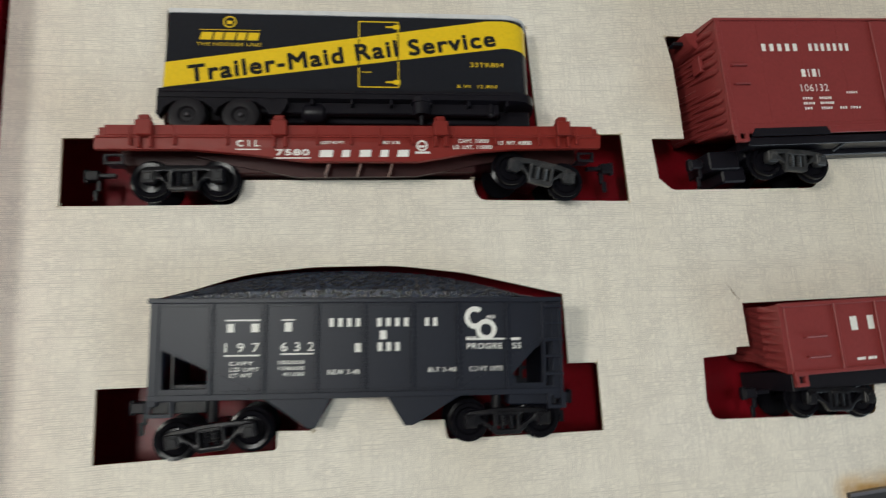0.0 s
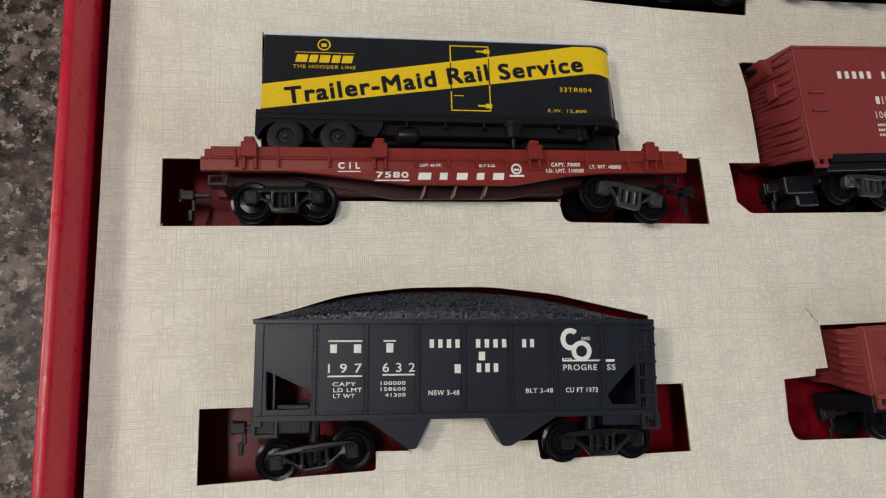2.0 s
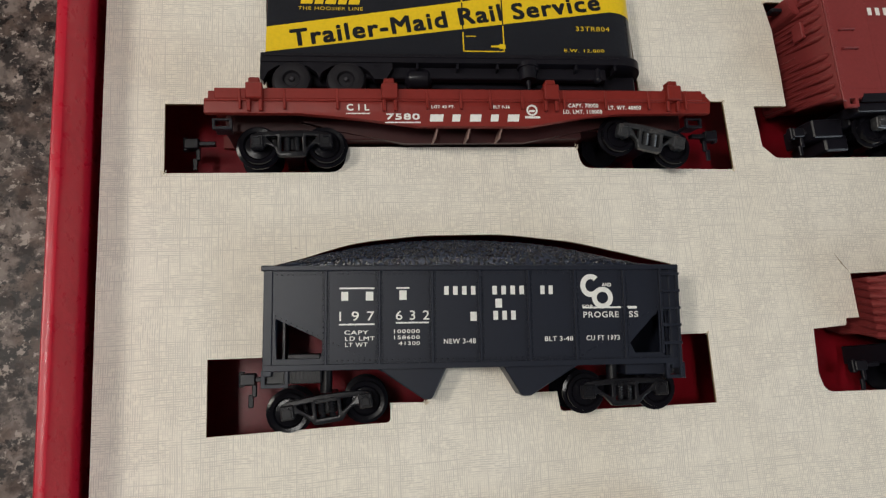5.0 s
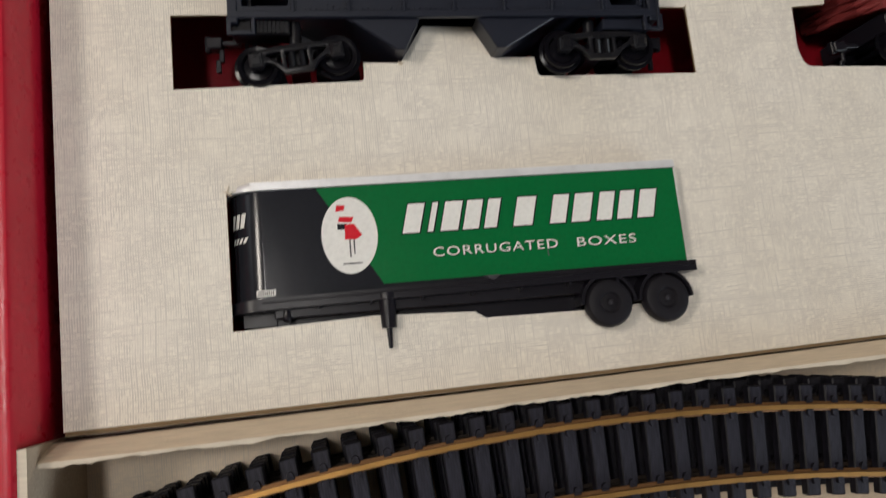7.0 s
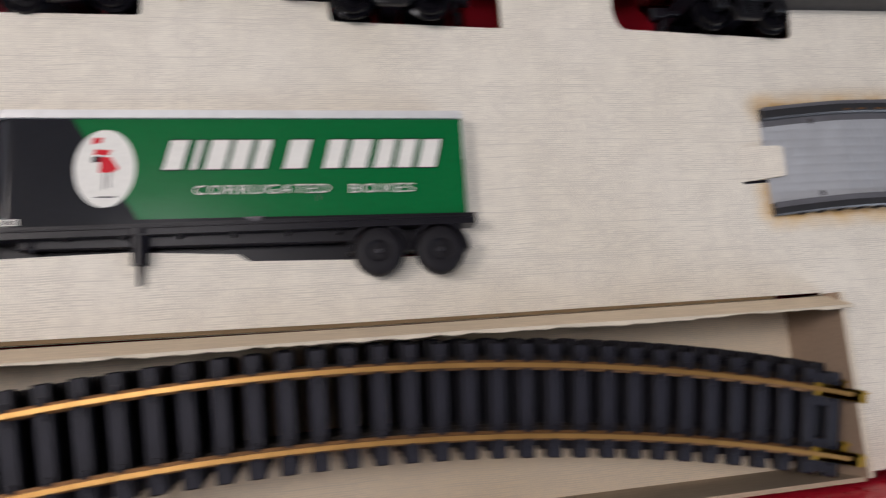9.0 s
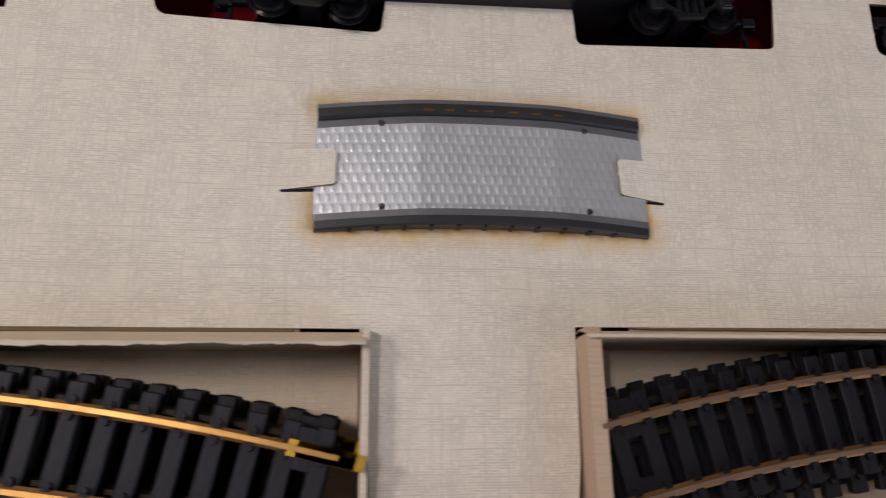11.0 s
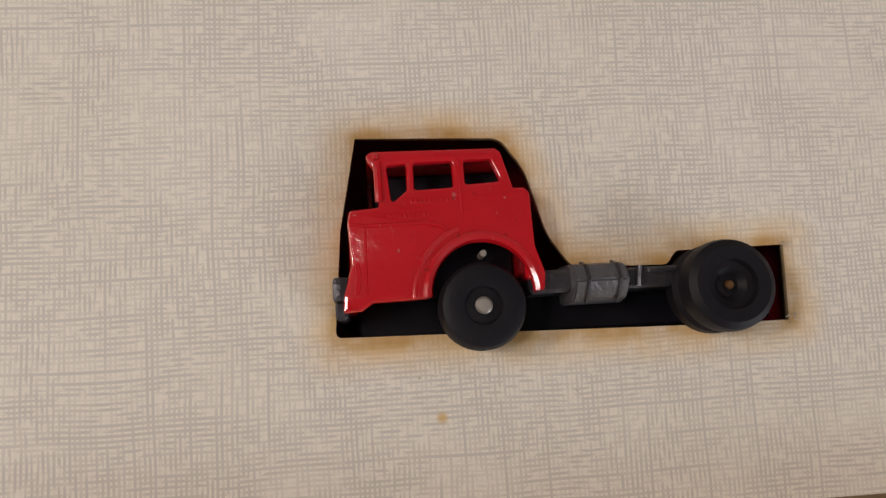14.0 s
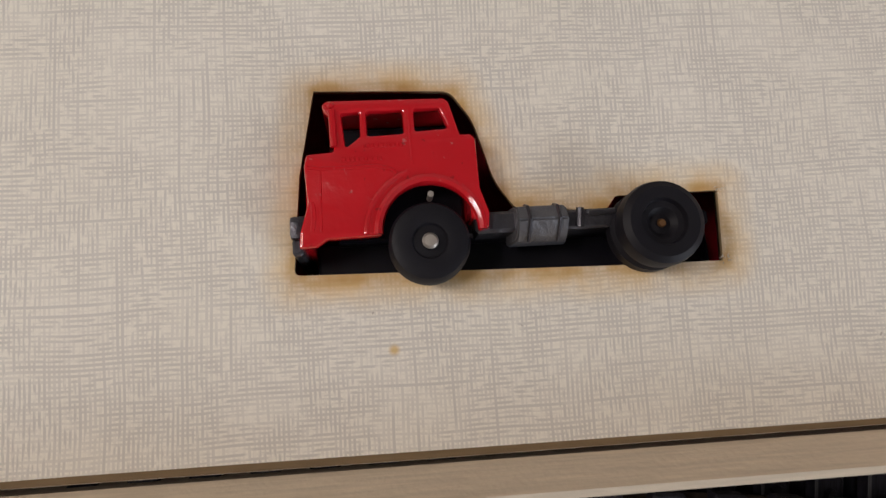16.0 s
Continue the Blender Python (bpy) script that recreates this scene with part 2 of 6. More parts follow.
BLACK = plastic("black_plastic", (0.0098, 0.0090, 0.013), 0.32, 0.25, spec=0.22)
SLATE = plastic("slate_black_plastic", (0.0125, 0.0150, 0.0255), 0.38, 0.05, bumpy=0.000002, spec=0.3, even=True)
TRUCK_GREY = plastic("grey_black_plastic", (0.0075, 0.0074, 0.0100), 0.30, 0.3, dust=0.02, spec=0.24)
WORN_GREY = plastic("worn_grey_plastic", (0.028, 0.029, 0.032), 0.33, 0.45, grain=500, dust=0.16, spec=0.5)
WHEEL = plastic("shiny_black_plastic", (0.0048, 0.0045, 0.0066), 0.16, 0.2, spec=0.12)
RUBBER = plastic("black_rubber", (0.0105, 0.0096, 0.0128), 0.5, 0.25, dust=0.0, spec=0.2)
PAINT_BLACK = plastic("glossy_black_tinplate", (0.015, 0.016, 0.021), 0.15, 0.1, bumpy=0.000001, spec=0.26)
PAINT_YELLOW = plastic("yellow_print", (0.82, 0.56, 0.008), 0.3, 0.05, bumpy=0.00001)
PAINT_GREEN = plastic("green_tinplate_paint", (0.003, 0.135, 0.034), 0.2, 0.06, bumpy=0.000001, spec=0.35)
WHITE = plastic("white_print", (0.80, 0.79, 0.755), 0.5, 0.06)
RED_PRINT = plastic("red_print", (0.62, 0.006, 0.02), 0.4, 0.06, spec=0.2)
ALU = plastic("bare_aluminium", (0.80, 0.80, 0.81), 0.3, 0.1, grain=500, bumpy=0.00002, metal=0.25)
ENAMEL = enamel()
CAST = plastic("grey_die_cast", (0.080, 0.077, 0.088), 0.34, 0.45, grain=700, bumpy=0.0003, metal=0.65)
TANK = plastic("bright_die_cast", (0.155, 0.155, 0.168), 0.42, 0.4, grain=700, bumpy=0.0003, metal=0.6)
STEEL = plastic("steel_pin", (0.50, 0.45, 0.40), 0.45, 0.2, metal=0.8)
BRASS_SIDE = plastic("brown_rail_side", (0.21, 0.105, 0.042), 0.5, 0.3, metal=0.7)
BRASS = plastic("brass_rail", (0.50, 0.28, 0.09), 0.4, 0.25, grain=500, metal=0.9)
# Rails deeper in the stack: nearly black, their shade painted in.
BRASS_SHADED = plastic("shaded_brass_rail", (0.022, 0.014, 0.009), 0.55, 0.3, metal=0.4)
BRASS_NEW = plastic("bright_brass", (0.56, 0.35, 0.05), 0.4, 0.15, metal=0.8)
COPPER = plastic("tarnished_rail", (0.34, 0.215, 0.15), 0.36, 0.22, metal=0.75)
COAL, TREAD = coal(), tread_plate()
# Tops lit, sides and lower sections shaded: the light is in the colour.
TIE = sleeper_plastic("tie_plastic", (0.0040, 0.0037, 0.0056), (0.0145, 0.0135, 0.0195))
TIE_TOP_LIT = sleeper_plastic("lit_tie_top", (0.0075, 0.0072, 0.012), (0.026, 0.0255, 0.039))
GUSSET = plastic("worn_red_plastic", (0.25, 0.155, 0.13), 0.5, 0.2)
# Oxide red darkened for the shade below the wagon's sill.
UNDER_SHADED = plastic("shaded_underframe_plastic", (0.034, 0.0075, 0.0075), 0.45, 0.2, spec=0.3)
CURB_DARK = plastic("dark_grey_tinplate", (0.028, 0.028, 0.032), 0.36, 0.4, spec=0.5)
CURB = plastic("dull_grey_tinplate", (0.17, 0.17, 0.19), 0.38, 0.3, metal=0.4)
PLASTER = plastic("wall_paint", (0.5, 0.48, 0.45), 0.8, 0.04, grain=60, bumpy=0.0004)
WOOD = plastic("wood_floor", (0.24, 0.15, 0.09), 0.5, 0.25, grain=40)

# ---- builders: millimetres inside a thing, x along, y up the thing, z out of the box ----


def part(name, bm, material, parent=None, label="", smooth=False):
    """One bmesh, in millimetres, as one mesh object."""
    bmesh.ops.scale(bm, vec=(MM, MM, MM), verts=bm.verts)
    bmesh.ops.recalc_face_normals(bm, faces=bm.faces)
    me = bpy.data.meshes.new(name)
    if smooth:
        for f in bm.faces:
            f.smooth = True
        for e in bm.edges:
            if len(e.link_faces) == 2 and e.calc_face_angle(0) > radians(32):
                e.smooth = False
    bm.to_mesh(me)
    bm.free()
    for m in material if isinstance(material, (list, tuple)) else [material]:
        me.materials.append(m)
    ob = new(name, me)
    if parent:
        ob.parent = parent
    if label:
        tagged(ob, label)
    return ob


def thing(name, x, y, z, rx, ry, rz, label, category, group=""):
    ob = new(name)
    ob.empty_display_size = 0.01
    ob.matrix_world = pose(x * MM, y * MM, z * MM, rx, ry, rz)
    return tagged(ob, label, category, group)


def cut_polygon(outer, holes=(), z0=0.0, z1=1.0, bev=0.0):
    """An upright plate with holes."""
    cu = bpy.data.curves.new("tmp", "CURVE")
    cu.dimensions, cu.fill_mode, cu.extrude = "2D", "BOTH", (z1 - z0) / 2 - bev
    cu.bevel_depth, cu.bevel_resolution = bev, 1
    cu.offset = -bev
    for ring in (outer, *holes):
        sp = cu.splines.new("POLY")
        sp.points.add(len(ring) - 1)
        for p, (x, y) in zip(sp.points, ring):
            p.co = (x, y, 0, 1)
        sp.use_cyclic_u = True
    ob = bpy.data.objects.new("tmp", cu)
    scene.collection.objects.link(ob)
    me = bpy.data.meshes.new_from_object(ob.evaluated_get(bpy.context.evaluated_depsgraph_get()))
    bm = bmesh.new()
    bm.from_mesh(me)
    bpy.data.objects.remove(ob)
    bpy.data.curves.remove(cu)
    bpy.data.meshes.remove(me)
    bmesh.ops.remove_doubles(bm, verts=bm.verts, dist=1e-4)
    bmesh.ops.translate(bm, vec=(0, 0, (z0 + z1) / 2), verts=bm.verts)
    return bm


def rounded(points, seg=5):
    """Corners given as (x, y, r)."""
    out, n = [], len(points)
    for i, p in enumerate(points):
        x, y, r = p if len(p) == 3 else (*p, 0)
        if r <= 0:
            out.append((x, y))
            continue
        a, b = Vector(points[i - 1][:2]), Vector(points[(i + 1) % n][:2])
        c = Vector((x, y))
        da, db = (a - c).normalized(), (b - c).normalized()
        ang = max(0.05, math.acos(max(-1, min(1, da.dot(db)))))
        d = min(r / math.tan(ang / 2), (a - c).length * 0.49, (b - c).length * 0.49)
        p0, p1 = c + da * d, c + db * d
        for k in range(seg + 1):
            s = k / seg
            q = p0 * (1 - s) ** 2 + c * 2 * s * (1 - s) + p1 * s ** 2
            out.append((q.x, q.y))
    return out


def box(bm, x0, x1, y0, y1, z0, z1, bev=0.0, seg=1):
    r = bmesh.ops.create_cube(bm, size=1)
    for v in r["verts"]:
        v.co = ((x0 + x1) / 2 + v.co.x * (x1 - x0), (y0 + y1) / 2 + v.co.y * (y1 - y0), (z0 + z1) / 2 + v.co.z * (z1 - z0))
    if bev:
        edges = list({e for v in r["verts"] for e in v.link_edges})
        bmesh.ops.bevel(bm, geom=edges, offset=bev, segments=seg, affect="EDGES", profile=0.6)
    return bm


def prism(bm, pts, z0, z1):
    lo = [bm.verts.new((x, y, z0)) for x, y in pts]
    hi = [bm.verts.new((x, y, z1)) for x, y in pts]
    bm.faces.new(lo[::-1])
    bm.faces.new(hi)
    n = len(pts)
    for i in range(n):
        bm.faces.new((lo[i], lo[(i + 1) % n], hi[(i + 1) % n], hi[i]))
    return bm


def rod(bm, a, b, r, seg=10, r2=None):
    a, b = Vector(a), Vector(b)
    m = Matrix.Translation((a + b) / 2) @ (b - a).to_track_quat("Z", "Y").to_matrix().to_4x4()
    bmesh.ops.create_cone(bm, cap_ends=True, segments=seg, radius1=r, radius2=r if r2 is None else r2, depth=(b - a).length, matrix=m)
    return bm


def lathe(bm, profile, seg=28, m=Matrix()):
    """Turns (radius, z) pairs round the z axis."""
    rings = []
    for r, z in profile:
        if r < 1e-6:
            rings.append([bm.verts.new(m @ Vector((0, 0, z)))])
        else:
            rings.append([bm.verts.new(m @ Vector((r * math.cos(2 * math.pi * k / seg), r * math.sin(2 * math.pi * k / seg), z))) for k in range(seg)])
    for a, b in zip(rings, rings[1:]):
        for k in range(seg):
            j = (k + 1) % seg
            if len(a) == 1 and len(b) == 1:
                continue
            if len(a) == 1:
                bm.faces.new((a[0], b[k], b[j]))
            elif len(b) == 1:
                bm.faces.new((a[k], b[0], a[j]))
            else:
                bm.faces.new((a[k], b[k], b[j], a[j]))
    return bm


def tube(bm, pts, r, seg=8):
    """One round bar bent along the points."""
    pts = [Vector(q) for q in pts]
    rings = []
    for i, q in enumerate(pts):
        d = (pts[min(i + 1, len(pts) - 1)] - pts[max(i - 1, 0)]).normalized()
        m = d.to_track_quat("Z", "Y").to_matrix()
        side = m @ Vector((1, 0, 0))
        up = d.cross(side)
        rings.append([bm.verts.new(q + r * (side * math.cos(2 * math.pi * k / seg) + up * math.sin(2 * math.pi * k / seg))) for k in range(seg)])
    for a, b in zip(rings, rings[1:]):
        off = min(range(seg), key=lambda o: sum((a[k].co - b[(k + o) % seg].co).length for k in range(seg)))
        for k in range(seg):
            j = (k + 1) % seg
            bm.faces.new((a[k], a[j], b[(j + off) % seg], b[(k + off) % seg]))
    bm.faces.new(rings[0][::-1])
    bm.faces.new(rings[-1])
    return bm


def B():
    return bmesh.new()


def lettering(parent, text, u0, u1, v0, v1, z, material, slope=0.0, slant=0.0, thick=0.05, bold=0.0):
    """Printed words that fill the rectangle u0..u1, v0..v1; slope turns the line about its start."""
    cu = bpy.data.curves.new("tmp", "FONT")
    cu.body, cu.shear, cu.offset, cu.space_character = text, slant, 0.0, 1.12
    cu.resolution_u = 3
    ob = bpy.data.objects.new("tmp", cu)
    scene.collection.objects.link(ob)
    me = bpy.data.meshes.new_from_object(ob.evaluated_get(bpy.context.evaluated_depsgraph_get()))
    bm = B()
    bm.from_mesh(me)
    bpy.data.objects.remove(ob)
    bpy.data.curves.remove(cu)
    bpy.data.meshes.remove(me)
    xs = [v.co.x for v in bm.verts]
    ys = [v.co.y for v in bm.verts]
    x0, y0 = min(xs), min(ys)
    sx, sy = (u1 - u0) / (max(xs) - x0), (v1 - v0) / (max(ys) - y0)
    c, s = math.cos(radians(slope)), math.sin(radians(slope))
    for v in bm.verts:
        x, y = (v.co.x - x0) * sx, (v.co.y - y0) * sy
        v.co = (u0 + x * c - y * s, v0 + x * s + y * c, z + thick)
    if bold:
        first = bm.verts[:] + bm.edges[:] + bm.faces[:]
        for k, (dx, dy) in enumerate(((bold, 0), (0, bold), (bold, bold))):
            d = bmesh.ops.duplicate(bm, geom=first)["geom"]
            bmesh.ops.translate(bm, vec=(dx, dy, 0.012 * (k + 1)), verts=[g for g in d if isinstance(g, bmesh.types.BMVert)])
    return part("lettering", bm, material, parent)


def blocks(parent, spans, v0, v1, z, material, slant=0.0, name="lettering_block"):
    """A name drawn as plain slabs, one for each (start, end)."""
    bm = B()
    for a, b in spans:
        k = slant * (v1 - v0)
        prism(bm, [(a, v0), (b, v0), (b + k, v1), (a + k, v1)], z - 0.05, z + 0.06)
    return part(name, bm, material, parent)


def spaced(u0, u1, counts, fill=0.72, word_gap=1.0):
    """Even slabs for words of so many letters."""
    cells = sum(counts) + word_gap * (len(counts) - 1)
    w = (u1 - u0) / cells
    out, x = [], u0
    for c in counts:
        for _ in range(c):
            out.append((x + w * (1 - fill) / 2, x + w * (1 + fill) / 2))
            x += w
        x += w * word_gap
    return out


# ---- the box, the display card and the room ----
FLOOR_Z = -23.0


def wall_section(pts, y0, y1, turn):
    """A wall's cross-section (x, z) drawn along y, then turned about z."""
    bm = prism(B(), [(x, z) for x, z in pts], -y1, -y0)
    bmesh.ops.rotate(bm, cent=(0, 0, 0), matrix=Matrix.Rotation(radians(90), 3, "X"), verts=bm.verts)
    bmesh.ops.rotate(bm, cent=(0, 0, 0), matrix=Matrix.Rotation(radians(turn), 3, "Z"), verts=bm.verts)
    return bm


BOX_W, BOX_Y0, BOX_Y1 = 566.0, -52.0, 300.0


def display_box():
    ob = thing("display_box", 0, 0, 0, 0, 0, 0, "shallow red paper-covered display box lying open on a granite counter", "box")
    part("bottom_panel", box(B(), -5, BOX_W + 5, BOX_Y0 - 3, BOX_Y1 + 3, -25, FLOOR_Z), LINING, ob, "maroon paper lining")
    sec = [(-2.3, -24.9), (-2.5, -4), (-4.2, 13.4), (-4.7, 14.1), (-5.6, 14.4), (-6.8, 14.2), (-7.3, 13.5), (-7.9, -24.9)]
    part("side_wall", wall_section(sec, BOX_Y0 - 8, BOX_Y1 + 8, 0), COVER, ob, smooth=True)
    bm = wall_section(sec, -BOX_Y1 - 8, -BOX_Y0 + 8, 180)
    bmesh.ops.translate(bm, vec=(BOX_W, 0, 0), verts=bm.verts)
    part("side_wall", bm, COVER, ob, smooth=True)
    bm = wall_section(sec, -BOX_W + 1, -1, 90)
    bmesh.ops.translate(bm, vec=(0, BOX_Y0 + 2, 0), verts=bm.verts)
    part("front_wall", bm, COVER, ob, smooth=True)
    bm = wall_section(sec, 1, BOX_W - 1, -90)
    bmesh.ops.translate(bm, vec=(0, BOX_Y1 - 2, 0), verts=bm.verts)
    part("back_wall", bm, COVER, ob, smooth=True)


CUTS = [
    # flat wagon and its load
    rounded([(15.6, 166.4, 0), (15.6, 146.8, 0), (62.5, 146.7, 4.5), (64.5, 154, 0), (131.6, 153.8, 0), (132.6, 147.4, 4.5), (181.7, 146.6, 0), (181.2, 168.7, 0), (153.6, 168.7, 0), (152.2, 205, 2), (149, 207.3, 2), (42.6, 206.4, 0), (42.4, 166.4, 0)]),
    # hopper
    rounded([(26.9, 97.2, 0), (26.7, 78.0, 0), (72.9, 78.5, 1.2), (73, 83.5, 0), (82.6, 83, 0), (89.2, 93, 1), (103, 92.5, 1), (108, 83.8, 0), (119.0, 83.6, 0), (119.5, 78.2, 1.4), (166.0, 77.5, 0), (166.0, 97.2, 0), (157, 97.4, 0), (157, 118, 0), (148, 120.2, 0), (127.2, 125.3, 60), (107, 128, 90), (83.9, 128.2, 80), (64.8, 126.6, 60), (51.6, 122.8, 30), (41.2, 120.5, 0), (40.8, 97, 0)]),
    # boxcar
    rounded([(200.4, 203.5, 0), (202.2, 193.7, 0), (202.8, 180, 0), (203, 167.4, 0), (191.6, 167.3, 0), (192.6, 154, 0), (197, 150.1, 4), (249, 150.4, 5), (253, 163, 0), (311, 163.5, 0), (314, 150.4, 5), (366, 150.4, 5), (367, 167, 0), (356, 167, 0), (356, 204.5, 0)]),
    # gondola
    rounded([(215.9, 113.1, 0), (216.4, 99.6, 0), (212, 99.5, 0), (211.6, 97.4, 0.6), (200.4, 96.8, 0), (199.8, 84, 0), (201.2, 78.3, 4), (257.2, 76.5, 2.5), (258.8, 91, 0), (308.6, 91.5, 0), (309.4, 76.4, 2.5), (366.2, 78.6, 2.5), (368.6, 97, 0), (357, 97.4, 0), (356.5, 114.5, 0)]),
    # caboose
    rounded([(398.4, 96, 0), (397.6, 78.6, 3.5), (451.4, 79, 3.5), (451.2, 91, 0), (471.8, 91.5, 0), (472, 79.2, 3.5), (520, 80, 3.5), (519.5, 97, 0), (510, 97, 0), (510, 126, 0), (407, 126, 0), (407, 96, 0)]),
    # road trailer
    rounded([(37.3, 51.6, 0), (36.8, 18.4, 0), (70.2, 18.9, 0), (94.6, 17.4, 0), (97.3, 15.6, 0), (122, 14.9, 0), (150.5, 15.2, 0), (150.5, 51.4, 0)]),
    # truck
    rounded([(428.1, 44.8, 0), (426.0, 34, 2), (425, 22.0, 0.8), (464.4, 21.2, 0), (478.3, 21.1, 0), (478.5, 30.1, 0), (465.2, 30, 1), (464, 28.4, 1), (452.6, 28.6, 2.4), (449.9, 32.6, 9), (447.7, 40.4, 9), (445.0, 44.3, 2.4)]),
    # locomotive
    rounded([(120, 224, 0), (146.8, 223.3, 0), (175, 222, 0), (205.9, 221.3, 0), (207, 228.2, 0), (266, 229.4, 0), (330, 230, 0), (330, 268, 0), (120, 268, 0)]),
]


def display_card():
    outer = [(0, 0.4), (120, -0.7), (253.6, -0.6), (256, -30), (257, -50.4), (300.5, -50.4), (302.8, -30), (303.6, 0.2), (400, 0.6), (556, 0.2), (560, 150), (560, 297), (0.4, 297), (-0.3, 120)]
    bm = cut_polygon(outer, CUTS, -1.1, 0.0)
    for f in bm.faces:
        f.material_index = 0 if abs(f.normal.z) > 0.5 else 1
    card = tagged(part("display_card", bm, [LINEN, EDGE]), "cream linen-pattern card insert with cut-out openings and rust stains", "card insert")
    for name, x0, x1, y0, z0, z1, mat, label in (("middle_ply", 0.2, 239, -1.35, -1.5, -0.45, EDGE, "brown board ply"), ("lower_ply", 0.4, 240, -1.5, -1.75, -1.5, PALE, "thin pale paper ply"),
                                                 ("middle_ply", 318, 556, -0.5, -1.5, -0.45, EDGE, "brown board ply"), ("lower_ply", 317.5, 556, -0.75, -1.75, -1.5, PALE, "thin pale paper ply")):
        k = 0.7 if x0 < 100 else 0.0
        bm = B()
        prism(bm, [(x0, y0 + 0.4 + k * 0.5), ((x0 + x1) / 2, y0 - k * 0.5), (x1, y0), (x1, 2.0), (x0, 2.0)], z0, z1)
        part(name, bm, mat, card, label)
    # the little tear at a corner
    bm = prism(B(), [(211.2, 119.8), (212.6, 117.4), (214.4, 115.2), (215.9, 113.2), (214.7, 114.6), (213.2, 116.4)], 0.02, 0.07)
    part("tear", bm, EDGE, card, "short dark tear in the paper")
    # frayed paper at the corners of the openings
    rnd = random.Random(11)
    for x, y, size in ((478.5, 30.1, 0.55), (478.5, 21.1, 0.6), (181.2, 168.7, 1.2), (181.7, 146.6, 0.9), (15.6, 146.8, 0.9), (200.4, 203.5, 1.6), (152.2, 205, 1.5), (82.6, 83, 1.4), (37.3, 51.6, 1.8), (166.0, 97.2, 0.8), (40.8, 120.4, 1.0), (131.6, 153.8, 0.9)):
        bm = B()
        for _ in range(7):
            a, r = rnd.uniform(0, 6.283), size * rnd.uniform(0.4, 1.0)
            px, py = x + rnd.uniform(-0.5, 0.5), y + rnd.uniform(-0.5, 0.5)
            w = 0.22 * size
            q = [bm.verts.new(v) for v in ((px - w * math.sin(a), py + w * math.cos(a), -0.3), (px + w * math.sin(a), py - w * math.cos(a), -0.3), (px + r * math.cos(a), py + r * math.sin(a), rnd.uniform(0.1, 0.7)), (px, py, 0.25))]
            for f in ((0, 1, 2), (0, 3, 2), (1, 3, 2), (0, 1, 3)):
                bm.faces.new([q[i] for i in f])
        part("torn_fibre", bm, PALE, card, "frayed bit of paper")
    return card


def room():
    def wall(name, *a):
        bm = box(B(), *[v * 1000 for v in a])
        return tagged(part(name, bm, PLASTER), "plain off-white painted wall", "wall", kind="structure")
    wall("wall_west", -2.1, -2, -2.1, 1.4, -0.925, 1.5)
    wall("wall_east", 2.4, 2.5, -2.1, 1.4, -0.925, 1.5)
    wall("wall_north", -2, 2.4, 1.3, 1.4, -0.925, 1.5)
    wall("wall_south", -2, 2.4, -2.1, -2, -0.925, 1.5)
    tagged(part("ceiling", box(B(), -2100, 2500, -2100, 1400, 1500, 1600), PLASTER), "plain white ceiling", "ceiling", kind="structure")
    tagged(part("floor", box(B(), -2100, 2500, -2100, 1400, -1025, -925), WOOD), "plain wooden floor", "floor", kind="structure")
    ct = thing("granite_counter", 0, 0, 0, 0, 0, 0, "polished speckled granite kitchen counter", "counter")
    part("worktop", box(B(), -900, 1300, -330, 640, -55, -25, 4, 2), GRANITE, ct, "brown, grey and black speckled polished stone")
    part("base_cabinet", box(B(), -880, 1280, -300, 630, -925, -55), PLASTER, ct)


display_box()
CARD = display_card()
room()

# ---- rolling stock ----
WHEEL_PROFILE = [(0, 1.1), (1.0, 1.1), (1.2, 0.5), (3.4, 0.3), (3.9, 0.9), (4.9, 1.0), (5.0, 0.6), (5.05, -0.7), (5.9, -0.95), (5.9, -1.4), (0, -1.4)]


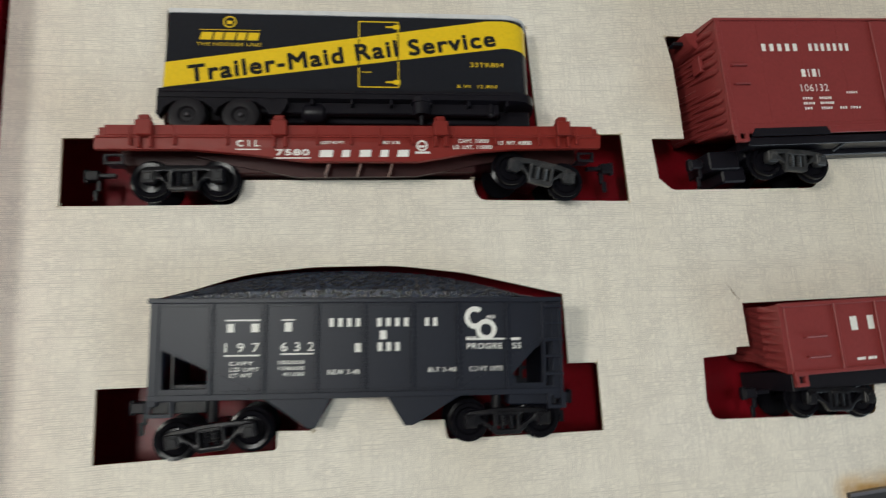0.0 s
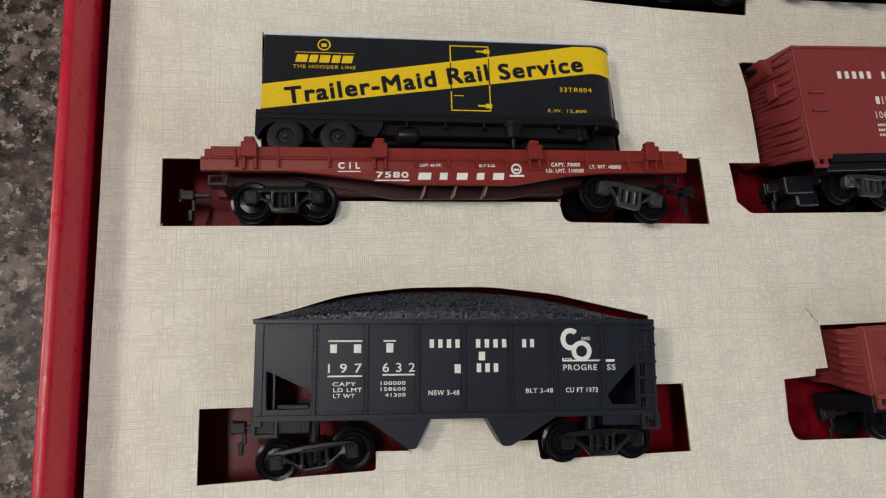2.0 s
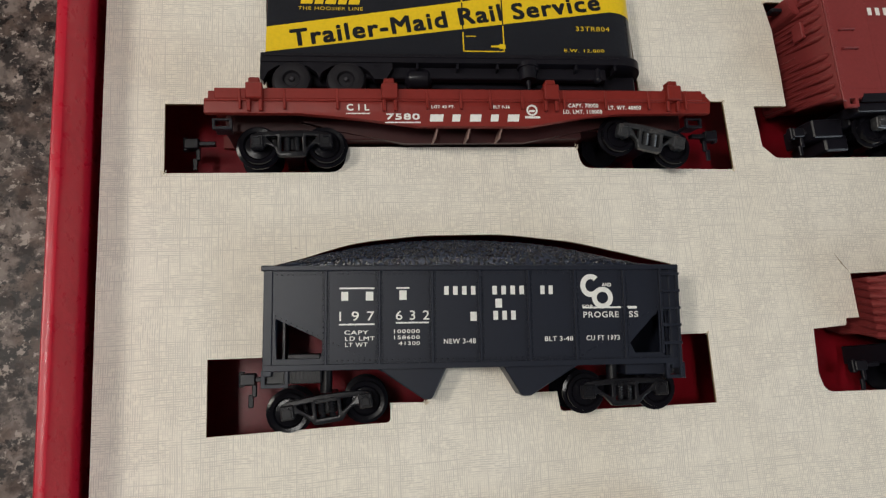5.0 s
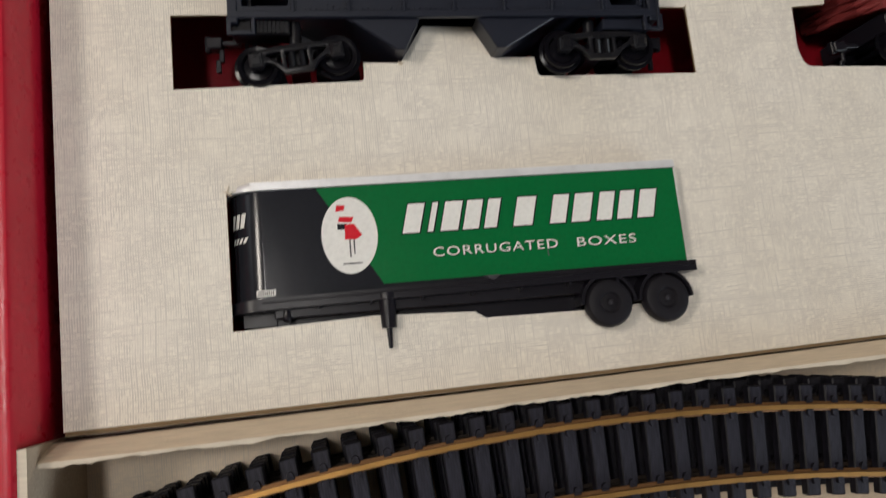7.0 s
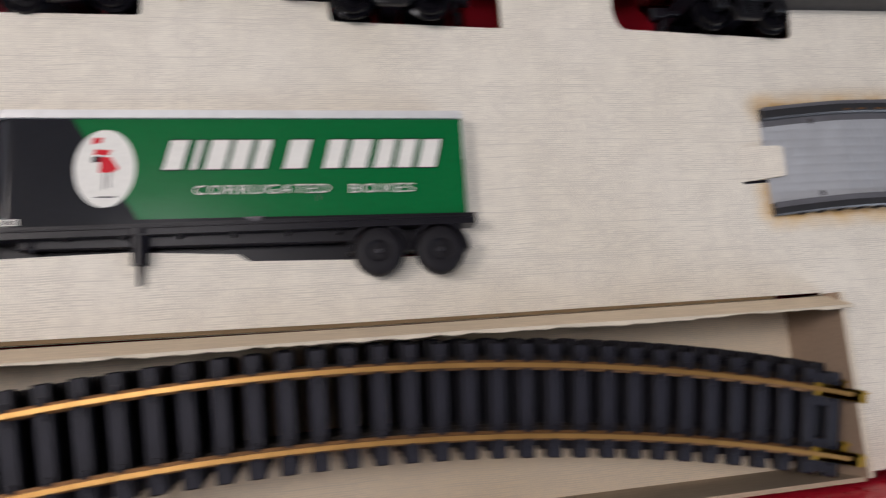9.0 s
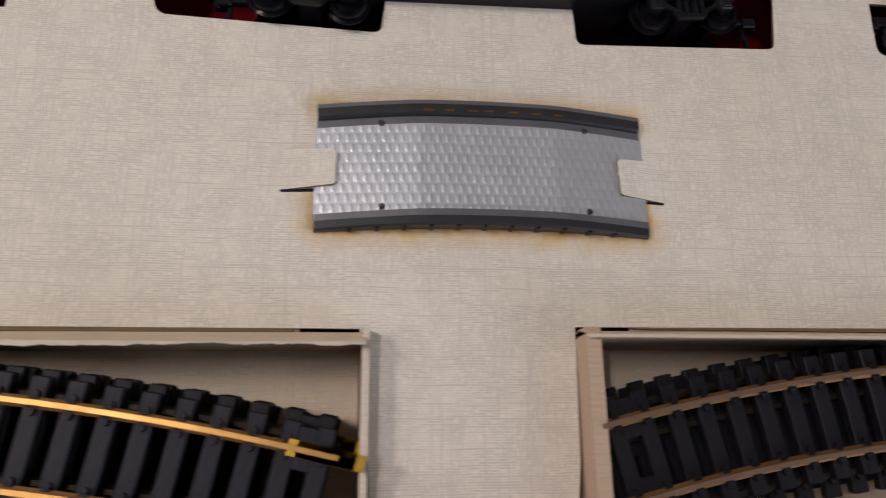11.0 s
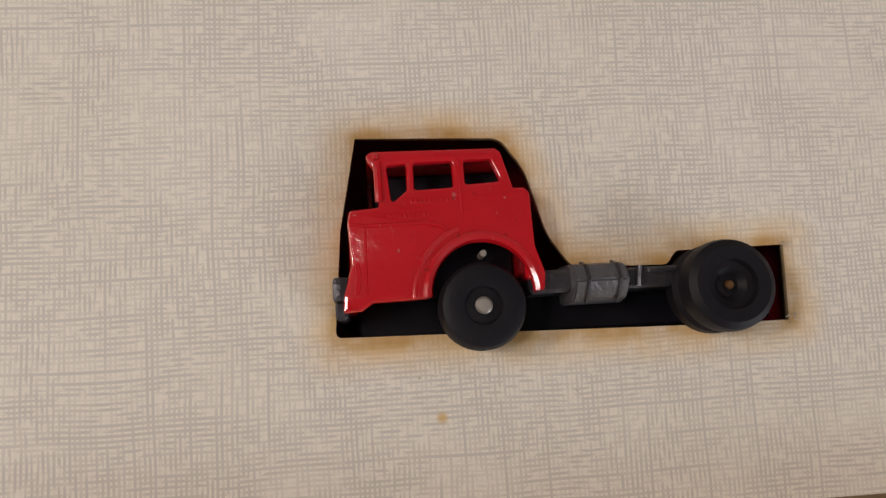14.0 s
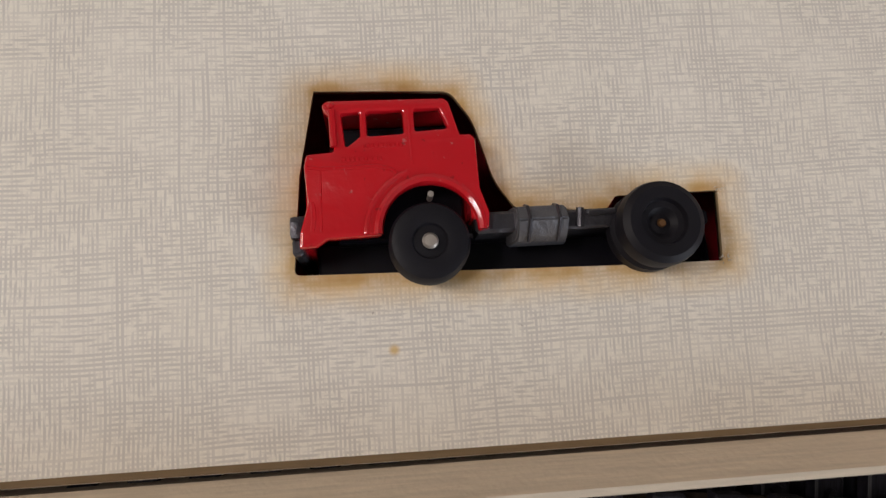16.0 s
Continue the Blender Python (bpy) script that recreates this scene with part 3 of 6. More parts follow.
def bogie(parent, cx, cy, z, turn, span=20.0, grey=None):
    """A sprung two-axle truck; its near side frame has its face at z."""
    grey = grey or TRUCK_GREY
    m = Matrix.Translation((cx, cy, 0)) @ Matrix.Rotation(radians(turn), 4, "Z")
    h = span / 2
    out = rounded([(-h - 1.7, 1.9, 0.6), (-h, 2.7, 0.8), (-3.4, 3.2, 1), (3.4, 3.2, 1), (h, 2.7, 0.8), (h + 1.7, 1.9, 0.6), (h + 1.8, -1.3, 0.5), (h - 0.9, -1.9, 0.5), (h - 2.4, -0.4, 0.8), (h - 4.4, -1.5, 0.8), (3.5, -3.9, 0.8), (-3.5, -3.9, 0.8), (-h + 4.4, -1.5, 0.8), (-h + 2.4, -0.4, 0.8), (-h + 0.9, -1.9, 0.5), (-h - 1.8, -1.3, 0.5)], 3)
    holes = [rounded([(-2.7, -2.5, 0.3), (2.7, -2.5, 0.3), (2.7, 1.3, 0.3), (-2.7, 1.3, 0.3)], 2)]
    for s in (-1, 1):
        holes.append(rounded([(s * 3.7, -1.7, 0.3), (s * 3.7, 1.7, 0.3), (s * (h - 2.0), 1.5, 0.3), (s * (h - 3.4), 0.2, 0.3)], 2))
    bm = cut_polygon(out, holes, z - 2.0, z, 0.25)
    box(bm, -2.9, 2.9, 1.3, 2.3, z - 0.2, z + 0.35, 0.15)
    for k in range(-2, 3):
        box(bm, k * 1.0 - 0.3, k * 1.0 + 0.3, 1.5, 2.1, z + 0.3, z + 0.55)
    bmesh.ops.transform(bm, matrix=m, verts=bm.verts)
    frame_ob = part("bogie", bm, grey, parent, "dark grey moulded side frame", smooth=True)
    for s in (-1, 1):
        bm = box(B(), s * h - 1.7, s * h + 1.7, -1.7, 2.0, z - 2, z + 0.7, 0.3)
        box(bm, s * h - 1.1, s * h + 1.1, -1.1, 1.0, z + 0.6, z + 1.0, 0.15)
        box(bm, s * h - 0.6, s * h + 0.6, 0.9, 1.5, z + 0.6, z + 1.2, 0.1)
        bmesh.ops.transform(bm, matrix=m, verts=bm.verts)
        part("journal_box", bm, grey, frame_ob)
        bm = B()
        for k in range(5):
            bmesh.ops.create_cone(bm, cap_ends=True, segments=10, radius1=0.95, radius2=0.7, depth=0.45, matrix=Matrix.Translation((s * 1.25, -2.1 + k * 0.72, z - 0.9)) @ Matrix.Rotation(radians(90), 4, "X"))
        rod(bm, (s * 1.25, -2.5, z - 0.9), (s * 1.25, 1.3, z - 0.9), 0.55, 8)
        bmesh.ops.transform(bm, matrix=m, verts=bm.verts)
        part("spring", bm, grey, frame_ob)
        wheelset = B()
        for zz, flip in ((z - 3.6, 1), (z - 3.6 - 15.5, -1)):
            mm = m @ Matrix.Translation((s * h, -0.2, zz)) @ Matrix.Diagonal((1, 1, flip, 1))
            lathe(wheelset, WHEEL_PROFILE, 26, mm)
        rod(wheelset, m @ Vector((s * h, -0.2, z - 1.5)), m @ Vector((s * h, -0.2, z - 22)), 0.9, 8)
        part("wheelset", wheelset, WHEEL, frame_ob, "glossy black wheels on an axle", smooth=True)
    bm = box(B(), -2.4, 2.4, -1.8, 2.4, z - 22, z - 2, 0.3)
    bmesh.ops.transform(bm, matrix=m, verts=bm.verts)
    part("bolster", bm, BLACK, frame_ob)
    return frame_ob


def coupler(parent, x, y, z, s):
    """A horn-hook coupler that points along s."""
    bm = box(B(), min(x, x + s * 4.5), max(x, x + s * 4.5), y - 0.6, y + 0.6, z - 2, z, 0.15)
    a = x + s * 4.5
    box(bm, min(a, a + s * 4), max(a, a + s * 4), y - 1.5, y + 1.5, z - 3.4, z + 0.4, 0.3)
    box(bm, min(a + s * 3, a + s * 4.4), max(a + s * 3, a + s * 4.4), y - 2.0, y + 2.0, z - 2.4, z - 0.4, 0.25)
    box(bm, min(a - s * 0.2, a + s * 1.0), max(a - s * 0.2, a + s * 1.0), y - 4.6, y - 1.2, z - 2.0, z - 0.9, 0.2)
    box(bm, min(a + s * 0.6, a + s * 1.9), max(a + s * 0.6, a + s * 1.9), y - 7.4, y - 4.0, z - 2.0, z - 1.0, 0.2)
    return part("coupler", bm, BLACK, parent)


def rivets(bm, a, b, n, z, r=0.22):
    for k in range(n):
        s = k / max(1, n - 1)
        bmesh.ops.create_cone(bm, cap_ends=True, segments=5, radius1=r, radius2=r * 0.5, depth=0.22, matrix=Matrix.Translation((a[0] + (b[0] - a[0]) * s, a[1] + (b[1] - a[1]) * s, z + 0.08)))


def grab_iron(parent, u0, u1, v, z, material):
    bm = rod(B(), (u0, v, z + 0.8), (u1, v, z + 0.8), 0.34, 6)
    for u in (u0, u1):
        rod(bm, (u, v, z - 0.1), (u, v, z + 0.9), 0.4, 6)
    return part("grab_iron", bm, material, parent)


def flat_wagon():
    ob = thing("flat_wagon", 27.7, 159.3, 11.6, 3, -0.3, 0.2, "oxide-red model flat wagon with white lettering under a trailer", "railway wagon", "wagons in the box")
    zf = 0.0
    depth = -34.0
    side = rounded([(0, 0, 0), (0, 3.6, 0.2), (2.6, 3.6, 0), (2.8, 6.2, 0.3), (138.0, 6.6, 0.6), (141, 3.7, 0.4), (140.5, 0, 0), (114, -0.3, 4), (103, -1.1, 3), (86, -3.9, 3), (55, -3.7, 3), (40, -1.7, 3), (24, -0.2, 4)], 4)
    part("side_sill", cut_polygon(side, (), zf - 2.2, zf, 0.15), OXIDE, ob, "oxide-red fish-bellied side", smooth=True)
    part("side_sill", cut_polygon(side, (), depth, depth + 2, 0), OXIDE, ob)
    part("deck", box(B(), 1, 140, 3.4, 6.0, depth + 0.2, zf - 0.3, 0.2), OXIDE, ob)
    # the upper rail and the flange along the belly
    bm = box(B(), 2.7, 138.2, 3.5, 6.4, zf - 0.5, zf + 0.7, 0.2)
    box(bm, 0.2, 140.2, 3.0, 3.7, zf - 0.5, zf + 0.45, 0.15)
    part("edge_rail", bm, OXIDE, ob)
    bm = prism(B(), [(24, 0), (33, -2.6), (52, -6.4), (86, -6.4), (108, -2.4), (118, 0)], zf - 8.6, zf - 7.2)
    part("belly_web", bm, UNDER_SHADED, ob, "recessed red web with its shade in the colour")
    for x in [9.0, 20.2, 33.8, 57.8, 67, 75.2, 84.2, 96.4, 108.6, 121.6, 133]:
        bm = box(B(), x - 0.35, x + 0.35, 0.8, 6.2, zf - 0.2, zf + 0.95, 0.15)
        part("stake_pocket", bm, OXIDE, ob)
    for x in (60.5, 69.5, 78.5):
        part("gusset", prism(B(), [(x - 1.0, -6.6), (x - 0.5, -6.6), (x + 0.5, -3.4), (x, -3.4)], zf - 7.4, zf - 2.2), GUSSET, ob, "pale worn rib")
    for x in (12.7, 47.6, 92.4, 128.8):
        bm = box(B(), x - 2.1, x + 2.1, 3.2, 7.4, zf - 1, zf + 2.4, 0.25)
        box(bm, x - 1.4, x + 1.4, 7.2, 9.0, zf - 1.5, zf + 1.6, 0.3)
        for s in (-1.5, 1.5):
            box(bm, x + s - 0.45, x + s + 0.45, 0.2, 3.6, zf - 0.3, zf + 1.2, 0.15)
        part("wheel_chock", bm, OXIDE, ob)
    # underframe, end sills, steps
    bm = box(B(), 4, 136, -2.5, 3.2, depth + 6, zf - 9, 0.3)
    box(bm, 34, 104, -5, 0, zf - 26, zf - 8, 0.3)
    part("underframe", bm, UNDER_SHADED, ob)
    for x in (1.5, 134.5):
        bm = cut_polygon([(x, -3.4), (x + 5.0, -3.4), (x + 5.0, -0.5), (x, -0.5)], [[(x + 0.7, -2.6), (x + 4.3, -2.6), (x + 4.3, -1.0), (x + 0.7, -1.0)]], zf - 4.2, zf - 3.0, 0.1)
        box(bm, x + 0.4, x + 4.6, -3.2, -2.2, zf - 9, zf - 4.5, 0.2)
        part("step_iron", bm, BLACK, ob)
    coupler(ob, -0.5, -2.2, zf - 20, -1)
    coupler(ob, 140.5, -3.4, zf - 11, 1)
    bogie(ob, 21.6, -6.8, zf - 3.5, 0.5, 17.8)
    bogie(ob, 122.6, -6.6, zf - 2.0, -13, 17.0, WORN_GREY)
    zl = zf + 0.02
    L = lambda t, a, b, c, d: lettering(ob, t, a, b, c, d, zl, WHITE, bold=0.07 if d - c < 1.5 else 0.15)
    L("C I L", 36.2, 42.0, 0.5, 2.2)
    blocks(ob, [(36.0, 42.3)], -0.4, -0.1, zl, WHITE)
    L("7580", 46.6, 55.4, -2.0, -0.4)
    blocks(ob, [(46.2, 55.8)], -2.9, -2.55, zl, WHITE)
    blocks(ob, [(58.2, 61.8), (64.3, 66.5), (69.2, 72.3), (75.0, 77.2), (79.8, 83.0)], -2.5, -0.5, zl, WHITE, 0.18)
    bm = B()
    lathe(bm, [(1.1, 0), (1.1, 0.08), (1.6, 0.08), (1.6, 0)], 20, Matrix.Translation((87, 0.7, zl)))
    box(bm, 86.2, 87.8, 0.2, 0.8, zl, zl + 0.08)
    box(bm, 84.9, 89.2, -1.6, -1.0, zl, zl + 0.08)
    part("emblem", bm, WHITE, ob, "round white emblem")
    L("LOT 40 FT.", 58.9, 65.2, 1.2, 2.0)
    L("BLT 3-26", 76.0, 80.6, 1.2, 2.0)
    L("CAPY. 70000", 97.6, 106.4, 1.5, 2.6)
    L("LD. LMT. 110000", 96.0, 107.4, -0.3, 0.8)
    L("LT. WT. 40800", 109.4, 119.2, 0.9, 2.0)
    return ob


def bend(q):
    """The front corner of the green trailer in plan, from its front to its side, which it meets in a slight crease."""
    return 1.2 * q * (1 - q) + 8.2 * q * q, -8.5 * (1 - q) ** 2 - 2 * 1.9 * q * (1 - q)


def trailer_body(ob, u0, u1, h, depth, r_left, r_right, skin, cap_height=0.95, proud=0.35):
    """A tinplate van body: rounded in plan at one end, with a bright roof cap."""
    plan = rounded([(u0, 0, r_left), (u1, 0, r_right), (u1, -depth, r_right), (u0, -depth, r_left)], 8)
    if r_left > 8.2:
        plan = [(u0 + x, y) for x, y in map(bend, [k / 9 for k in range(10)])] + [(u0 + 8.5, 0), (u1, 0), (u1, -depth), (u0, -depth)]
    bm = prism(B(), plan, 0, h)
    bmesh.ops.rotate(bm, cent=(0, 0, 0), matrix=Matrix(((1, 0, 0), (0, 0, 1), (0, 1, 0))), verts=bm.verts)
    body = part("van_body", bm, skin, ob, smooth=True)
    cap = [(x * 1.0, y) for x, y in rounded([(u0 - 0.35, proud, r_left), (u1 + 0.3, proud, r_right), (u1 + 0.3, -depth - 0.4, r_right), (u0 - 0.35, -depth - 0.4, r_left)], 8)]
    bm = prism(B(), cap, h - 0.45, h + cap_height)
    top = [e for e in bm.edges if all(abs(v.co.z - h - cap_height) < 1e-4 for v in e.verts)]
    bmesh.ops.bevel(bm, geom=top, offset=cap_height * 0.74, segments=3, affect="EDGES", profile=0.5)
    bmesh.ops.rotate(bm, cent=(0, 0, 0), matrix=Matrix(((1, 0, 0), (0, 0, 1), (0, 1, 0))), verts=bm.verts)
    part("roof_cap", bm, ALU, ob, "bright bare metal roof edge", smooth=True)
    return body


TYRE = [(0, 0.2), (0.8, 0.25), (1.0, 0.0), (2.2, -0.1), (2.7, 0.55), (4.2, 0.75), (5.5, 0.35), (6.05, -0.5), (6.1, -2.2), (5.7, -3.2), (4.2, -3.7), (0, -3.7)]


def road_wheel(ob, u, v, z, r=6.1, name="wheel"):
    bm = lathe(B(), [(a * r / 6.1, b) for a, b in TYRE], 34, Matrix.Translation((u, v, z)))
    w = part(name, bm, RUBBER, ob, "matt black rubber tyre", smooth=True)
    bm = lathe(B(), [(0, 0.45), (0.45, 0.4), (0.6, 0.1), (0.6, -0.4)], 10, Matrix.Translation((u, v, z + 0.1)))
    part("axle_pin", bm, CAST, w)
    return w


def trailer_chassis(ob, u0, u1, axles, legs, pin, depth, tank=None, front_right=True, r=6.1):
    """Skirt, bogie wheels, landing legs and the king pin of a road trailer."""
    plan = rounded([(u0 - (1.2 if front_right else 0.2), 0.7, 8 if not front_right else 0.5), (u1 + 1.2, 0.7, 8 if front_right else 0.5), (u1 + 1.2, -depth, 1), (u0 - (1.2 if front_right else 0.2), -depth, 1)], 6)
    bm = prism(B(), plan, -2.6, 0.1)
    bmesh.ops.rotate(bm, cent=(0, 0, 0), matrix=Matrix(((1, 0, 0), (0, 0, 1), (0, 1, 0))), verts=bm.verts)
    part("skirt", bm, BLACK, ob, "matt black plastic skirt", smooth=True)
    bm = box(B(), u0 + (-0.8 if front_right else 7.5), u1 + (0.8 if not front_right else -7.0), -1.1, -0.6, 0.5, 1.0, 0.1)
    part("skirt_bead", bm, BLACK, ob)
    a0, a1 = min(axles), max(axles)
    lo, hi = (u0 + 10, a0 - 5) if not front_right else (a1 + 5, u1 - 10)
    bm = box(B(), lo, hi, -6.0, -2.4, -4.5, -2.0, 0.3)
    # This deep black block also fills the opening, standing for its shade.
    box(bm, lo, hi, -7.2 if front_right else -10.5, -2.4, -depth + 1, -6, 0.3)
    part("chassis_rail_and_shade", bm, BLACK, ob)
    for k in range(9):
        x = u0 + 8 + k * (u1 - u0 - 16) / 8
        part("outrigger", box(B(), x - 0.35, x + 0.35, -4.2, -2.5, -3.5, 0.3, 0.1), BLACK, ob)
    for u, v in ((a, -9.0 + (6.1 - r) * 1.6) for a in axles):
        outl = [(u + 7.3 * math.cos(t), v + 7.5 * math.sin(t)) for t in [math.pi * k / 14 for k in range(15)]]
        inn = [(u + 6.5 * math.cos(t), v + 6.7 * math.sin(t)) for t in [math.pi * k / 14 for k in range(15)]]
        if not front_right:
            part("mudguard", prism(B(), outl + inn[::-1], -5.5, 0.5), BLACK, ob, smooth=True)
        road_wheel(ob, u, v, 0.6, r)
        bm = rod(B(), (u, v, -0.5), (u, v, -depth + 2), 1.0, 8)
        part("axle", bm, BLACK, ob)
    if front_right:
        arch = [(-1.1, -2.5), (-1.1, -7.6), (-0.2, -8.4), (1.0, -5.6), (3.6, -3.7), (11.6, -3.7), (14.2, -5.6), (15.0, -7.4), (15.8, -5.6), (18.4, -3.7), (26.4, -3.7), (29.0, -5.6), (30.2, -7.6), (33.4, -7.6), (35.2, -4.2), (35.2, -2.5)]
        part("wheel_skirt", prism(B(), [(u0 + a, b) for a, b in arch], -2.2, 0.3), BLACK, ob, "black plastic skirt with two wheel arches")
    part("axle_beam", box(B(), a0 - 3, a1 + 3, -7.5, -2.5, -10, -4.5, 0.4), BLACK, ob)
    for u, length in legs:
        bm = rod(B(), (u, -2.4, -1.2), (u, -2.4 - length * 0.62, -1.2), 2.1 if not front_right else 2.7, 12, 1.8 if not front_right else 2.5)
        rod(bm, (u, -2.0, -1.2), (u, -3.4, -1.2), 2.6 if not front_right else 3.1, 12)
        rod(bm, (u, -2.4 - length * 0.6, -1.2), (u, -2.4 - length, -1.2), 0.75, 8, 0.45)
        part("landing_leg", bm, BLACK, ob, smooth=True)
    f0, f1 = (u1 - 24, u1) if front_right else (u0, u0 + 24)
    part("front_plate", box(B(), f0 + (0 if front_right else 2), f1, -7.5, -2.4, -depth, -6.5, 0.3), BLACK, ob)
    bm = rod(B(), (pin, -2.2, -2.4), (pin, -5.6, -2.4), 1.0, 10)
    bmesh.ops.create_uvsphere(bm, u_segments=10, v_segments=6, radius=1.15, matrix=Matrix.Translation((pin, -5.8, -2.4)))
    part("king_pin", bm, BLACK, ob, smooth=True)
    if tank:
        bm = lathe(B(), [(0, 4), (1.8, 3.7), (2.8, 2.6), (3.1, 0), (2.8, -2.6), (1.8, -3.7), (0, -4)], 16, Matrix.Translation((tank, -5.2, -4)) @ Matrix.Rotation(radians(90), 4, "Y"))
        part("spare_carrier", bm, BLACK, ob, smooth=True)


def yellow_trailer():
    ob = thing("road_trailer", 42.3, 180.1, 2.9, -4.3, -4.9, -1.9, "black toy road trailer with a slanting yellow band", "trailer", "trailers in the box")
    L, H, D = 107.0, 25.4, 24.0
    trailer_body(ob, 0, L, H, D, 0.6, 8.0, PAINT_BLACK)
    trailer_chassis(ob, 0, L, (7.6, 22.4), ((73.8, 7.5),), 94.5, D, 42.5, True, 5.5)
    z = 0.03
    # the band: flat along the side, then round the front corner
    part("yellow_band", prism(B(), [(0.1, 0.7), (0.1, 8.6), (90, 23.6), (94, 24.3), (99.0, 24.4), (99.0, 15.1)], -0.02, z), PAINT_YELLOW, ob, "yellow slanting band")
    bm = B()
    lo, hi = [], []
    for k in range(9):
        s = k / 8
        x = 99.0 * (1 - s) ** 2 + 107.0 * (2 * s * (1 - s) + s * s) + 0.03 * s
        zz = -8.0 * s * s + 0.03 * (1 - s) + 0.015
        lo.append(bm.verts.new((x, 15.1 - 0.9 * s, zz)))
        hi.append(bm.verts.new((x, 24.4 - 1.4 * s, zz)))
    for k in range(8):
        bm.faces.new((lo[k], lo[k + 1], hi[k + 1], hi[k]))
    part("band_corner", bm, PAINT_YELLOW, ob, smooth=True)
    lettering(ob, "Trailer-Maid", 7.2, 51.4, 2.2, 7.3, z + 0.02, PAINT_BLACK, 9.0, bold=0.42)
    lettering(ob, "Rail", 54.8, 67.0, 9.9, 15.1, z + 0.02, PAINT_BLACK, 8.2, bold=0.42)
    lettering(ob, "Service", 70.4, 96.6, 11.9, 17.0, z + 0.02, PAINT_BLACK, 8.2, bold=0.42)
    bm = B()
    for a, b, c, d in ((55.3, 67.3, 1.4, 1.75), (55.3, 67.3, 23.1, 23.45)):
        box(bm, a, b, c, d, z - 0.02, z + 0.06)
    for a in (55.3, 66.95):
        for c, d in ((1.4, 7.8 if a < 60 else 10.0), (17.6 if a < 60 else 19.4, 23.4)):
            box(bm, a, a + 0.35, c, d, z - 0.02, z + 0.06)
    for v in (21.6, 3.2):
        prism(bm, [(63.4, v - 0.25), (65.6, v - 0.35), (66, v - 0.8), (67.6, v - 0.6), (67.6, v + 0.6), (66, v + 0.8), (65.6, v + 0.35), (63.4, v + 0.25)], z - 0.02, z + 0.08)
    box(bm, 56.3, 59.2, 6.3, 6.55, z - 0.02, z + 0.06)
    part("door_outline", bm, PAINT_YELLOW, ob, "yellow printed door outline")
    bm = B()
    for a in (55.3, 66.95):
        box(bm, a, a + 0.35, 8.2 if a < 60 else 10.2, 17.4 if a < 60 else 19.2, z + 0.02, z + 0.08)
    part("door_outline", bm, PAINT_BLACK, ob, "black printed door edge")
    bm = B()
    lathe(bm, [(1.55, 0), (1.55, 0.06), (1.95, 0.06), (1.95, 0)], 24, Matrix.Translation((17.6, 22.2, z)))
    box(bm, 16.8, 18.4, 21.5, 22.6, z, z + 0.06)
    box(bm, 9.2, 26.6, 19.4, 19.6, z, z + 0.06)
    part("emblem", bm, PAINT_YELLOW, ob, "round yellow emblem")
    blocks(ob, [(9.3, 12.6), (13.2, 15.6), (16.2, 19.2), (19.8, 22.2), (22.8, 25.9)], 16.2, 18.7, z, PAINT_YELLOW, 0.2)
    lettering(ob, "THE HOOSIER LINE", 8.7, 27.0, 14.2, 15.3, z, PAINT_YELLOW)
    lettering(ob, "33TR804", 88.6, 98.6, 8.6, 10.1, z, PAINT_YELLOW)
    lettering(ob, "E.W. 12,800", 84.6, 96.4, 1.5, 2.7, z, PAINT_YELLOW)
    return ob


